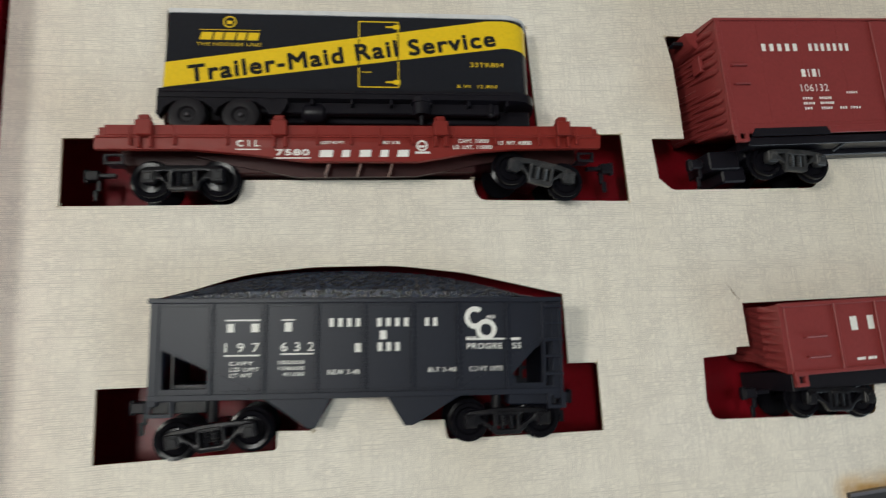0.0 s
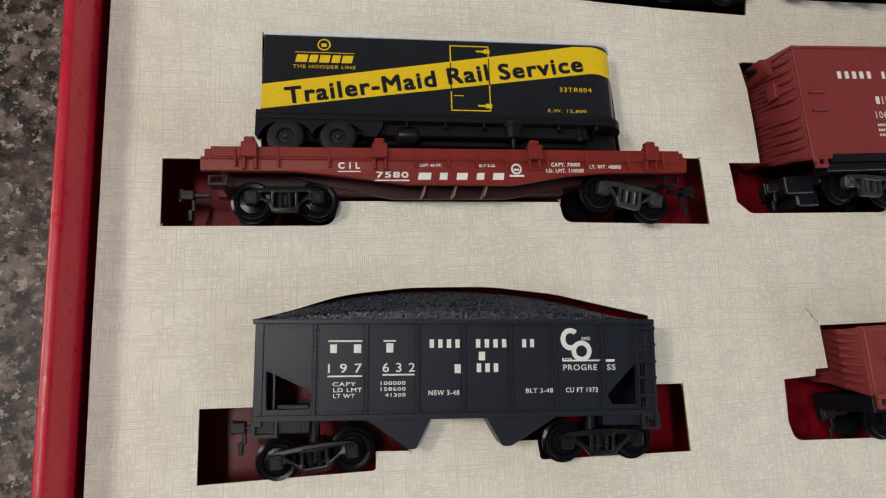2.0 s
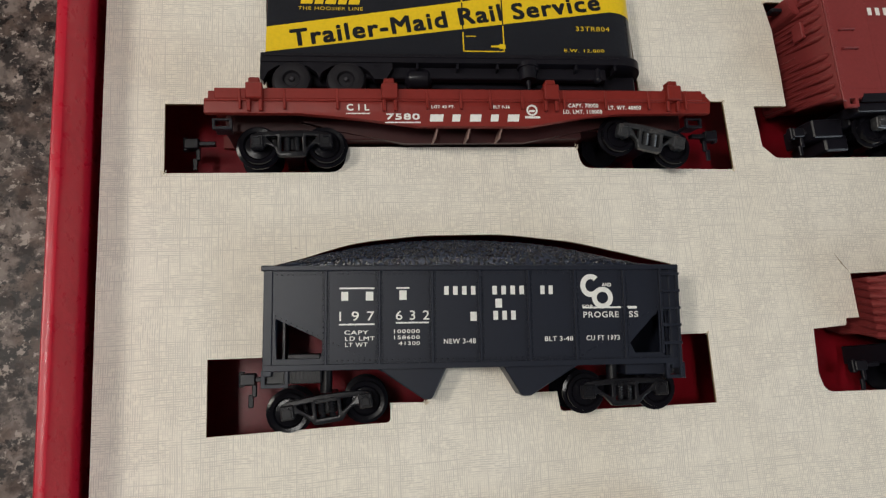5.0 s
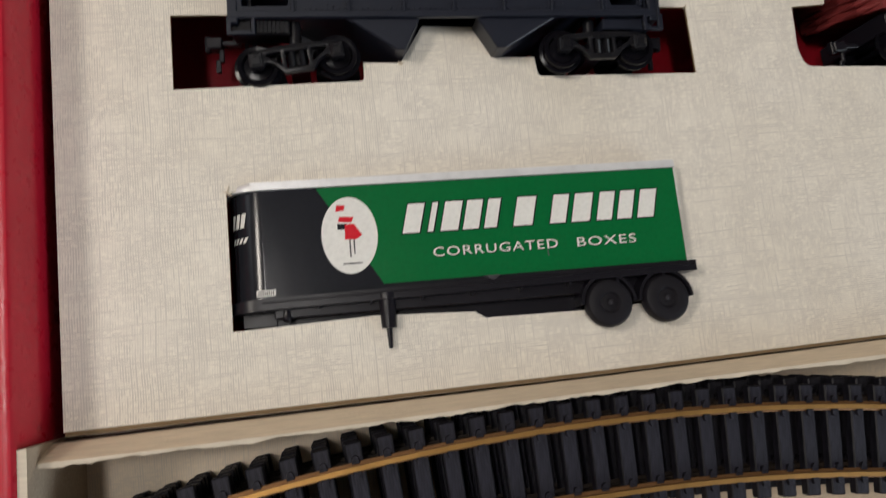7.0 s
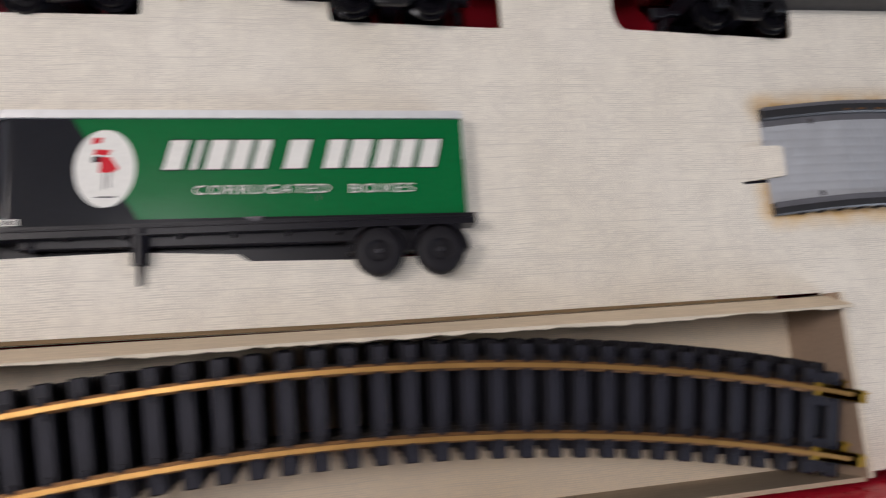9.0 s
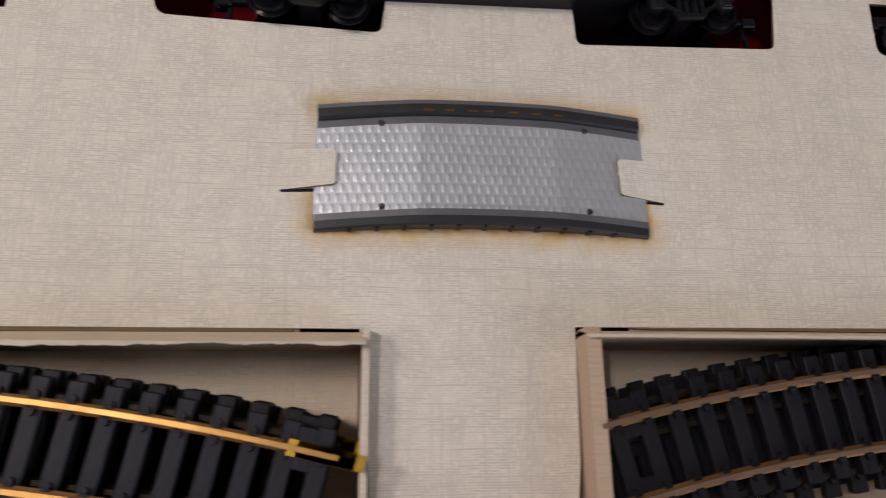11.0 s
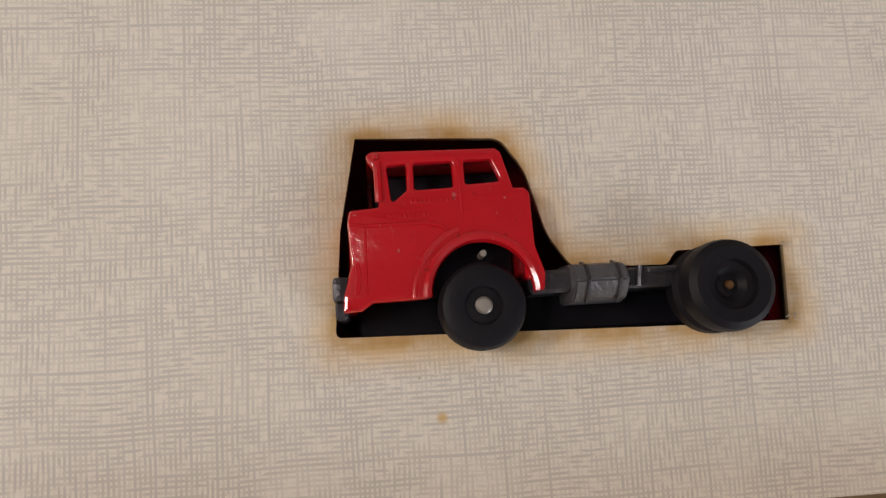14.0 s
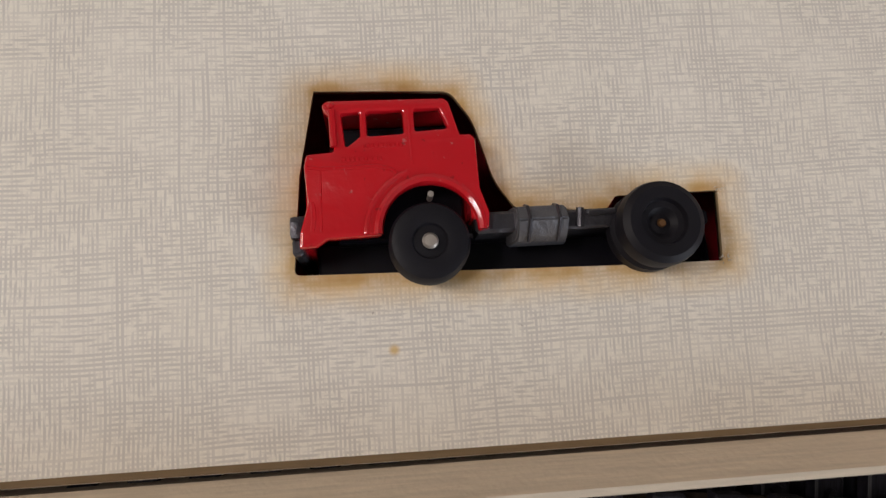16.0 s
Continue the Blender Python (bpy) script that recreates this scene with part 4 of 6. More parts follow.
def green_trailer():
    ob = thing("road_trailer", 43.7, 26.4, 1.3, -1.2, -2.3, -1.0, "green and black toy road trailer with white lettering", "trailer", "trailers in the box")
    L, H, D = 107.0, 25.4, 23.0
    u0 = -7.3
    trailer_body(ob, u0, L, H, D, 8.5, 0.6, PAINT_BLACK, 1.5, 0.8)
    trailer_chassis(ob, u0, L + 1, (84.6, 99.8), ((29.4, 12.8),), 5.6, D, None, False)
    z = 0.03
    part("green_panel", prism(B(), [(14.2, H - 0.6), (29.0, 0.25), (L - 0.05, 0.25), (L - 0.05, H - 0.6)], -0.05, z), PAINT_GREEN, ob, "green painted side")
    bm = box(B(), L + 0.0, L + 0.45, 14.5, H - 0.8, -1.2, -0.1, 0.1)
    part("door_post", bm, WHITE, ob, "worn white strip on the rear corner")
    ov = [(21.6 + 6.75 * math.cos(t), 12.7 + 9.45 * math.sin(t)) for t in [2 * math.pi * k / 48 for k in range(48)]]
    part("oval_badge", prism(B(), ov, -0.02, z + 0.04), WHITE, ob, "white oval badge with red shapes")
    bm = B()
    zz = z + 0.03
    prism(bm, [(18.6, 18.6), (20.6, 18.9), (20.9, 20.1), (18.9, 20.3)], zz, zz + 0.06)
    prism(bm, [(19.0, 16.1), (22.2, 15.8), (22.8, 17.1), (19.4, 17.4)], zz, zz + 0.06)
    prism(bm, [(20.4, 11.7), (23.2, 11.6), (24.6, 12.6), (22.8, 15.4), (20.6, 15.4)], zz, zz + 0.06)
    part("badge_shape", bm, RED_PRINT, ob, "red printed patches")
    bm = box(B(), 18.8, 21.0, 14.2, 15.6, zz, zz + 0.05)
    box(bm, 21.4, 21.7, 7.4, 11.6, zz, zz + 0.05)
    box(bm, 22.4, 22.7, 8.0, 11.6, zz, zz + 0.05)
    box(bm, 19.6, 24.2, 5.6, 5.9, zz, zz + 0.05)
    part("badge_shape", bm, PAINT_BLACK, ob, "thin black printed strokes")
    for mat, grow, lift in ((PAINT_BLACK, 0.3, 0.0), (WHITE, 0.0, 0.05)):
        sp = [(34.4, 38.6), (40.6, 42.0), (43.8, 48.2), (49.4, 53.4), (54.8, 58.0), (62.3, 67.2), (71.8, 75.9), (77.5, 82.3), (84.2, 88.2), (89.7, 93.6), (95.2, 99.6)]
        blocks(ob, [(a - grow, b + grow) for a, b in sp], 12.2 - grow, 19.5 + grow, z + lift, mat, 0.26)
    for mat, grow, lift in ((PAINT_BLACK, 0.0, 0.0), (WHITE, 0.0, 0.06)):
        d = 0.18 if lift == 0 else 0.0
        lettering(ob, "CORRUGATED", 41.5 + d, 73.2 + d, 5.9 - d, 8.2 - d, z + lift, mat)
        lettering(ob, "BOXES", 78.3 + d, 94.0 + d, 5.8 - d, 8.1 - d, z + lift, mat)
    # the ends of two lines of print run round the front corner
    bm = B()
    for v0, v1, spans in ((16.5, 20.0, ((0.30, 0.40), (0.44, 0.54), (0.58, 0.68))), (12.8, 14.1, ((0.32, 0.39), (0.42, 0.49), (0.53, 0.60), (0.64, 0.71)))):
        for a, b in spans:
            lean = 0.06
            ring = []
            for v, e in ((v0, 0.0), (v1, lean)):
                for q in (a + e, b + e):
                    x, y = bend(q)
                    ring.append(bm.verts.new((u0 + x - 0.06, v, y + 0.05)))
            bm.faces.new((ring[0], ring[1], ring[3], ring[2]))
    part("lettering_block", bm, WHITE, ob)
    part("paint_chip", prism(B(), [(53.2, 0.2), (57.6, 0.25), (56.6, -0.5), (55.8, -1.0), (54.6, -0.4)], -0.1, 0.78), CAST, ob, "bare worn patch on the lower edge")
    part("paint_chip", prism(B(), [(70.3, 5.6), (70.6, 5.6), (70.7, 3.9), (70.4, 4.1)], -0.02, z + 0.02), CAST, ob, "short pale scratch")
    part("maker_plate", box(B(), -0.9, 3.5, -0.6, 0.9, -0.4, z + 0.06), WHITE, ob, "small white plate with plain bars")
    blocks(ob, spaced(-0.6, 3.2, [8], 0.45), -0.35, 0.65, z + 0.07, PAINT_BLACK)
    # the lower edge sags towards the front
    for child in ob.children:
        if child.name.startswith(("van_body", "skirt")):
            for w in child.data.vertices:
                if w.co.y < 0.004 and w.co.x < 0.029:
                    w.co.y -= 0.0016 * (0.029 - w.co.x) / 0.036
    return ob


def hopper_wagon():
    ob = thing("hopper_wagon", 41.0, 94.0, 5.5, 4.0, -2.65, -2.1, "slate-black model hopper wagon heaped with coal, white lettering", "railway wagon", "wagons in the box")
    U = lambda cx: (cx - 60) / 10.27
    V = lambda cy: (410 - cy) / 10.98 + 0.0
    z = 0.0
    W = 110.0
    side = rounded([(0, 0.0, 0), (W, 0.0, 0), (W - 0.6, 25.5, 0), (0, 25.5, 0)])
    holes = [rounded([(3.0, 12.4, 0), (3.4, 2.3, 0), (14.2, 2.3, 0), (15.4, 6.6, 0)]), rounded([(104.4, 13.6, 0), (96.0, 5.0, 0), (97.3, 2.3, 0), (104.4, 2.3, 0)])]
    holes += [rounded([(105.4, a, 0), (107.2, a, 0), (107.2, b, 0), (105.4, b, 0)]) for a, b in ((1.5, 4.3), (5.3, 9.1), (10.1, 13.4))]
    part("side_sheet", cut_polygon(side, holes, z - 1.2, z, 0.1), SLATE, ob, "slate-black riveted side sheet")
    part("side_sheet", cut_polygon(side, holes, -28.5, -27.4, 0), SLATE, ob)
    bm = box(B(), -0.6, W + 0.2, 24.5, 25.9, z - 1.6, z + 0.9, 0.2)
    part("top_chord", bm, SLATE, ob)
    bm = box(B(), 0, W, -0.7, 0.9, z - 1.0, z + 0.55, 0.15)
    part("bottom_sill", bm, SLATE, ob)
    for u in (15.6, 29.2, 42.9, 55.5, 68.6, 81.2, 94.8):
        bm = box(B(), u - 0.35, u + 0.35, 0.6, 25, z - 0.2, z + 0.7, 0.15)
        box(bm, u - 0.95, u + 0.95, 0.7, 24.6, z - 0.2, z + 0.1, 0.05)
        for s in (-0.68, 0.68):
            rivets(bm, (u + s, 1.6), (u + s, 24.2), 17, z + 0.1, 0.30)
        part("side_stake", bm, SLATE, ob)
    for u in (1.2, W - 1.4):
        bm = box(B(), u - 1.2, u + 1.1, -2.0, 25, z - 4.5, z + 0.4, 0.2)
        part("corner_post", bm, SLATE, ob)
    bm = B()
    rivets(bm, (3.0, 13.2), (28, 0.9), 20, z + 0.0, 0.28)
    rivets(bm, (3.2, 23.6), (15.5, 23.6), 10, z + 0.0, 0.28)
    rivets(bm, (81.5, 1.2), (104, 14.5), 18, z + 0.0, 0.28)
    for a, b in ((18.4, 28), (31, 41), (44, 53.6), (56.5, 66.5), (69.5, 79.5)):
        rivets(bm, (a, 1.6), (b, 1.6), 8, z + 0.0, 0.28)
        rivets(bm, (a, 23.7), (b, 23.7), 8, z + 0.0, 0.28)
    part("rivet_seam", bm, SLATE, ob)
    # slope sheets, inner floor and chutes
    for pts in ([(3, 14), (30, -0.5), (30, -1.5), (3, 13)], [(107, 15), (80, -0.5), (80, -1.5), (107, 14)]):
        part("slope_sheet", prism(B(), pts, -27.4, z - 1.3), SLATE, ob)
    for pts in ([(28, 0), (40.5, -8.6), (42.6, -8.6), (46.9, 0)], [(61.2, 0), (66.2, -8.4), (68.6, -8.4), (83, 0)]):
        bm = prism(B(), pts, -24, z - 0.8)
        bmesh.ops.bevel(bm, geom=list(bm.edges), offset=0.3, segments=1, affect="EDGES")
        part("chute", bm, SLATE, ob, "slate-black discharge chute")
    for u in (2.2, 106.6):
        part("end_sheet", box(B(), u, u + 1, 0, 25.3, -27.4, z - 1.3), SLATE, ob)
    bm = box(B(), 4.2, 5.0, 0.5, 12.5, z - 6, z - 5.2, 0.1)
    box(bm, 6.0, 14, 2.2, 3.4, z - 8, z - 2, 0.15)
    part("end_platform", bm, TRUCK_GREY, ob)
    # steps and end sills
    bm = cut_polygon(rounded([(-0.3, -4.8, 0.2), (6.4, -4.8, 0.2), (6.4, -0.4, 0.2), (-0.3, -0.4, 0.2)]), [rounded([(0.7, -3.9, 0), (5.6, -3.9, 0), (5.6, -0.8, 0), (0.7, -0.8, 0)])], z - 0.8, z + 0.3, 0.1)
    part("step_iron", bm, SLATE, ob)
    bm = box(B(), 0.5, 14.5, -4.0, -0.6, z - 8, z - 1.6, 0.3)
    for k in range(9):
        box(bm, 4.6 + k * 1.0, 5.1 + k * 1.0, -3.8, -0.8, z - 1.8, z - 1.2)
    part("end_sill", bm, TRUCK_GREY, ob)
    part("king_post", rod(B(), (15.6, -0.5, z - 4), (15.6, -6.5, z - 4), 1.5, 12), TRUCK_GREY, ob, smooth=True)
    part("king_post", rod(B(), (92, -0.5, z - 4), (92, -5.5, z - 4), 1.5, 12), TRUCK_GREY, ob, smooth=True)
    part("end_sill", box(B(), 95, 108.5, -3.6, -0.6, z - 8, z - 1.4, 0.3), SLATE, ob)
    # ladder
    bm = box(B(), 104.6, 105.3, 2.0, 24.8, z, z + 1.0, 0.1)
    box(bm, 109.3, 110.0, -4.5, 24.8, z, z + 1.0, 0.1)
    for v in (4.8, 9.6, 14.1, 18.7, 23.3):
        box(bm, 104.8, 110.0, v - 0.38, v + 0.38, z + 0.5, z + 1.7, 0.12)
    part("ladder", bm, SLATE, ob)
    bm = cut_polygon([(105.6, -4.6), (110.8, -4.6), (110.8, -0.4), (105.6, -0.4)], [[(106.5, -3.7), (109.9, -3.7), (109.9, -1.0), (106.5, -1.0)]], z - 0.8, z + 0.6, 0.1)
    part("step_iron", bm, SLATE, ob)
    coupler(ob, 1.5, -3.2, z - 9, -1)
    coupler(ob, 108, -3.0, z - 13, 1)
    bogie(ob, 15.9, -9.9, z - 0.8, 7.5, 19.6)
    bogie(ob, 94.4, -7.6, z - 0.8, 1.5, 20.2)
    # coal
    bm = B()
    nu, nz = 60, 14
    grid = []
    for i in range(nu + 1):
        u = 3 + 102 * i / nu
        row = [bm.verts.new((u, 24.0, z - 1.3))]
        for k in range(nz + 1):
            q = k / nz
            top = 25.4 + 8.4 * max(0.0, 1 - abs((u - 52) / 52) ** 2.3) * math.sin(math.pi * min(1, 0.12 + 0.76 * q))
            row.append(bm.verts.new((u, top + 0.5 * noise.noise((u * 0.7, q * 20, 0)), z - 1.4 - 25.5 * q)))
        grid.append(row)
    for i in range(nu):
        for k in range(nz + 1):
            bm.faces.new((grid[i][k], grid[i + 1][k], grid[i + 1][k + 1], grid[i][k + 1]))
    load = part("coal_load", bm, COAL, ob, "heap of black coal lumps")
    rnd = random.Random(7)
    vs, fs = [], []
    ico = B()
    bmesh.ops.create_icosphere(ico, subdivisions=1, radius=1)
    iv = [v.co.copy() for v in ico.verts]
    ii = [[v.index for v in f.verts] for f in ico.faces]
    ico.free()
    for k in range(4800):
        u, q = rnd.uniform(4, 104), rnd.random() ** 1.5 * 0.75
        top = 25.4 + 8.4 * max(0.0, 1 - abs((u - 52) / 52) ** 2.3) * math.sin(math.pi * min(1, 0.12 + 0.76 * q))
        r = rnd.uniform(0.3, 0.68)
        o = len(vs)
        sx, sy, sz = (r * rnd.uniform(0.6, 1.2) for _ in range(3))
        vs += [(MM * (u + c.x * sx), MM * (top + 0.1 + c.y * sy), MM * (z - 1.5 - 25.5 * q + c.z * sz)) for c in iv]
        fs += [[o + j for j in f] for f in ii]
    me = bpy.data.meshes.new("coal_rubble")
    me.from_pydata(vs, [], fs)
    me.materials.append(COAL)
    lumps = new("coal_rubble", me)
    lumps.parent = load
    tagged(lumps, "loose black coal lumps", kind="stuff")
    # lettering
    zl = z + 0.03
    L = lambda t, a, b, c, d: lettering(ob, t, U(a), U(b), V(d), V(c), zl, WHITE, bold=0.05)
    blocks(ob, [(U(260), U(278)), (U(324), U(344))], V(225), V(200), zl, WHITE)
    blocks(ob, [(U(413), U(432))], V(224), V(197), zl, WHITE)
    blocks(ob, [(U(255), U(347))], V(192.5), V(188), zl, WHITE)
    blocks(ob, [(U(405), U(440))], V(192.5), V(188), zl, WHITE)
    L("1 9 7", 255, 346, 256, 282)
    L("6 3 2", 403, 492, 255, 281)
    blocks(ob, [(U(254), U(347))], V(294), V(289.5), zl, WHITE)
    blocks(ob, [(U(403), U(493))], V(291), V(286.5), zl, WHITE)
    L("CAPY", 268, 330, 309, 320)
    L("LD LMT", 270, 347, 326, 337)
    L("LT WT", 270, 328, 343, 354)
    L("100000", 398, 466, 308, 318)
    L("158600", 398, 466, 325, 335)
    L("41300", 410, 466, 342, 352)
    for a, b, c in ((527, 624, 4), (658, 758, 4), (792, 838, 2)):
        blocks(ob, [(U(s), U(e)) for s, e in spaced(a, b, [c], 0.5)], V(211), V(186), zl, WHITE)
    blocks(ob, [(U(603), U(622))], V(286), V(260), zl, WHITE)
    blocks(ob, [(U(s), U(e)) for s, e in spaced(660, 733, [3], 0.52)], V(284), V(258), zl, WHITE)
    blocks(ob, [(U(672), U(690))], V(249), V(223), zl, WHITE)
    L("NEW 3-48", 530, 616, 336, 350)
    L("BLT 3-48", 806, 884, 334, 347)
    L("CU FT 1973", 922, 1016, 333, 347)
    bm = B()
    arc = [radians(48 + 264 * k / 20) for k in range(21)]
    cu, cv = U(940), V(187)
    prism(bm, [(cu + 2.9 * math.cos(t), cv + 3.1 * math.sin(t)) for t in arc] + [(cu + 1.5 * math.cos(t), cv + 1.7 * math.sin(t)) for t in arc[::-1]], zl, zl + 0.07)
    lathe(bm, [(1.6, 0), (1.6, 0.11), (2.9, 0.11), (2.9, 0)], 24, Matrix.Translation((U(972), V(223), zl)))
    box(bm, U(915), U(1070), V(254), V(249), zl, zl + 0.07)
    box(bm, U(1044), U(1068), V(256), V(248), zl, zl + 0.08)
    part("emblem", bm, WHITE, ob, "white open ring and ring over a line")
    L("AND", 972, 998, 180, 190)
    L("FOR", 914, 944, 244, 253)
    L("PROGRE", 916, 1016, 264, 281)
    L("SS", 1046, 1072, 264, 281)
    return ob


def boxcar():
    ob = thing("boxcar", 211.6, 162.9, 13.5, 0, 0, 2.1, "red-brown model boxcar with ribbed ends and white lettering", "railway wagon", "wagons in the box")
    W, H, D = 140.0, 39.6, 36.0
    bm = box(B(), 0, W, 1.2, H, -D, 0)
    for v in bm.verts:
        if v.co.z < -1 and v.co.y < 5:
            v.co.y = 10.0
    bmesh.ops.bevel(bm, geom=list(bm.edges), offset=0.35, segments=2, affect="EDGES")
    part("car_body", bm, OXIDE_CAR, ob, smooth=True)
    bm = B()
    prism(bm, [(-D - 0.6, H - 0.6), (0.5, H - 0.6), (0.5, H + 0.2), (-D / 2, H + 2.2), (-D - 0.6, H + 0.2)], -0.5, W + 0.5)
    bmesh.ops.rotate(bm, cent=(0, 0, 0), matrix=Matrix(((0, 0, 1), (0, 1, 0), (1, 0, 0))), verts=bm.verts)
    part("roof", bm, OXIDE_CAR, ob)
    part("roof_walk", box(B(), -3, W + 3, H + 2.4, H + 3.2, -D / 2 - 3, -D / 2 + 3, 0.2), OXIDE_CAR, ob)
    # ribbed ends
    for s, x in ((-1, 0), (1, W)):
        for row in range(11):
            if row == 5:
                continue
            for v, a, b, top in ((3.0 + 3.3 * row, -1.6, -21.0, 1.3), (4.7 + 3.3 * row, -34.6, -12.0, 1.1)):
                bm = B()
                rings = []
                for j in range(11):
                    q = j / 10
                    r = top * min(1.0, 0.35 + 5 * q) * (1.02 - q) ** 0.7
                    zc = a + (b - a) * q
                    rings.append([bm.verts.new((x + s * max(0, r * math.cos(t)) * 1.2 - s * 0.1, v - zc * 0.12 + r * math.sin(t), zc)) for t in [math.pi * (i / 6 - 0.5) for i in range(7)]])
                for p, n in zip(rings, rings[1:]):
                    for i in range(6):
                        bm.faces.new((p[i], p[i + 1], n[i + 1], n[i]))
                part("end_rib", bm, OXIDE_CAR, ob, smooth=True)
        bm = B()
        for k in range(16):
            zc = -16.0 - k * 1.2
            bmesh.ops.create_icosphere(bm, subdivisions=1, radius=0.32, matrix=Matrix.Translation((x + s * 0.05, 20.2 - zc * 0.12, zc)))
        part("rivet_seam", bm, OXIDE_CAR, ob)
    part("placard_board", box(B(), -1.7, -0.3, 25.8, 31.2, -13, -8.6, 0.15), OXIDE_CAR, ob)
    bm = prism(B(), [(-0.2, H - 5.6), (-2.4, H - 4.6), (-4.6, H - 0.6), (-4.6, H + 0.4), (0.2, H + 0.4)], -D + 4, -9.5)
    bmesh.ops.bevel(bm, geom=list(bm.edges), offset=0.3, segments=2, affect="EDGES")
    part("end_platform", bm, OXIDE_CAR, ob, smooth=True)
    bm = box(B(), -7.4, -3.6, H - 2.6, H - 1.2, -15.5, -12.5, 0.3)
    part("end_bracket", bm, BLACK, ob)
    bm = box(B(), 0.1, 1.9, 0.6, H - 0.4, -0.3, 0.28, 0.12)
    rivets(bm, (1.0, 2.4), (1.0, H - 1.4), 26, 0.30, 0.36)
    part("corner_strip", bm, OXIDE_CAR, ob)
    bm = B()
    rivets(bm, (2.5, H - 0.9), (W / 2, H - 0.9), 44, 0.06, 0.34)
    rivets(bm, (3.2, 4.4), (W / 2, 4.4), 46, 0.04, 0.28)
    for u in (14.5, 29, 43.5, 56):
        rivets(bm, (u, 5), (u, H - 2), 26, 0.0, 0.2)
    part("rivet_seam", bm, OXIDE_CAR, ob)
    bm = box(B(), 56, 84, 1.5, H - 1, -0.2, 0.9, 0.2)
    part("sliding_door", bm, OXIDE_CAR, ob)
    for v in (17.4, 23.6):
        grab_iron(ob, 3.4, 8.4, v, 0.0, OXIDE_CAR)
    bm = cut_polygon([(1.0, -1.4), (5.2, -1.4), (5.2, 2.0), (1.0, 2.0)], [[(2.2, -0.5), (4.2, -0.5), (4.2, 1.3), (2.2, 1.3)]], -1.2, 0.25, 0.1)
    part("sill_step", bm, OXIDE_CAR, ob)
    bm = prism(B(), [(6.5, 0.2), (7.6, 2.8), (33.0, 2.8), (34.5, 0.2)], -0.5, 0.06)
    box(bm, 6, 134, -2.4, 0.4, -8, -1.5, 0.2)
    # Deep black blocks also stand for the shade under the body.
    box(bm, 9, 131, -4.0, 2, -30, -9, 0.3)
    box(bm, -1.6, 9, -6.5, -0.4, -26, -12, 0.4)
    box(bm, 3.5, 12, -10.5, -5.0, -30, -14, 0.6)
    part("underframe", bm, BLACK, ob)
    bm = rod(B(), (36, -4.6, -3), (44, 0.2, -2), 0.5, 6)
    part("brake_rod", bm, TRUCK_GREY, ob)
    part("side_sill_strip", box(B(), 34, 107, 0.6, 3.0, -0.3, 0.2, 0.1), OXIDE_CAR, ob)
    coupler(ob, 2, -3.6, -15, -1)
    coupler(ob, W - 2, -3.6, -15, 1)
    bogie(ob, 23.0, -6.6, -3.4, -6, 17.0, WORN_GREY)
    bogie(ob, W - 23.0, -6.6, -3.4, 0, 17.0)
    blocks(ob, spaced(14.5, 28.6, [5], 0.5) + spaced(31.6, 47.4, [7], 0.5), 28.5, 31.0, 0.03, WHITE)
    blocks(ob, [(27.8, 29.2), (30.2, 30.5), (31.6, 33.0), (34.0, 34.3)], 19.6, 22.2, 0.03, WHITE)
    lettering(ob, "106132", 26.6, 36.4, 14.6, 17.0, 0.03, WHITE)
    for v, sp in ((12.3, [(26.4, 30.0, 4), (32.4, 37.0, 6)]), (10.6, [(26.4, 30.6, 5), (32.4, 37.6, 6)]), (8.9, [(26.4, 29.4, 3), (32.4, 36.6, 5), (39.2, 42.0, 3), (43, 47, 4)])):
        blocks(ob, [q for c, d, k in sp for q in spaced(c, d, [k], 0.6)], v - 0.4, v + 0.4, 0.03, WHITE, name="lettering_bar")
    blocks(ob, spaced(42.6, 46.8, [5], 0.5), 13.7, 14.4, 0.03, WHITE, name="lettering_bar")
    return ob


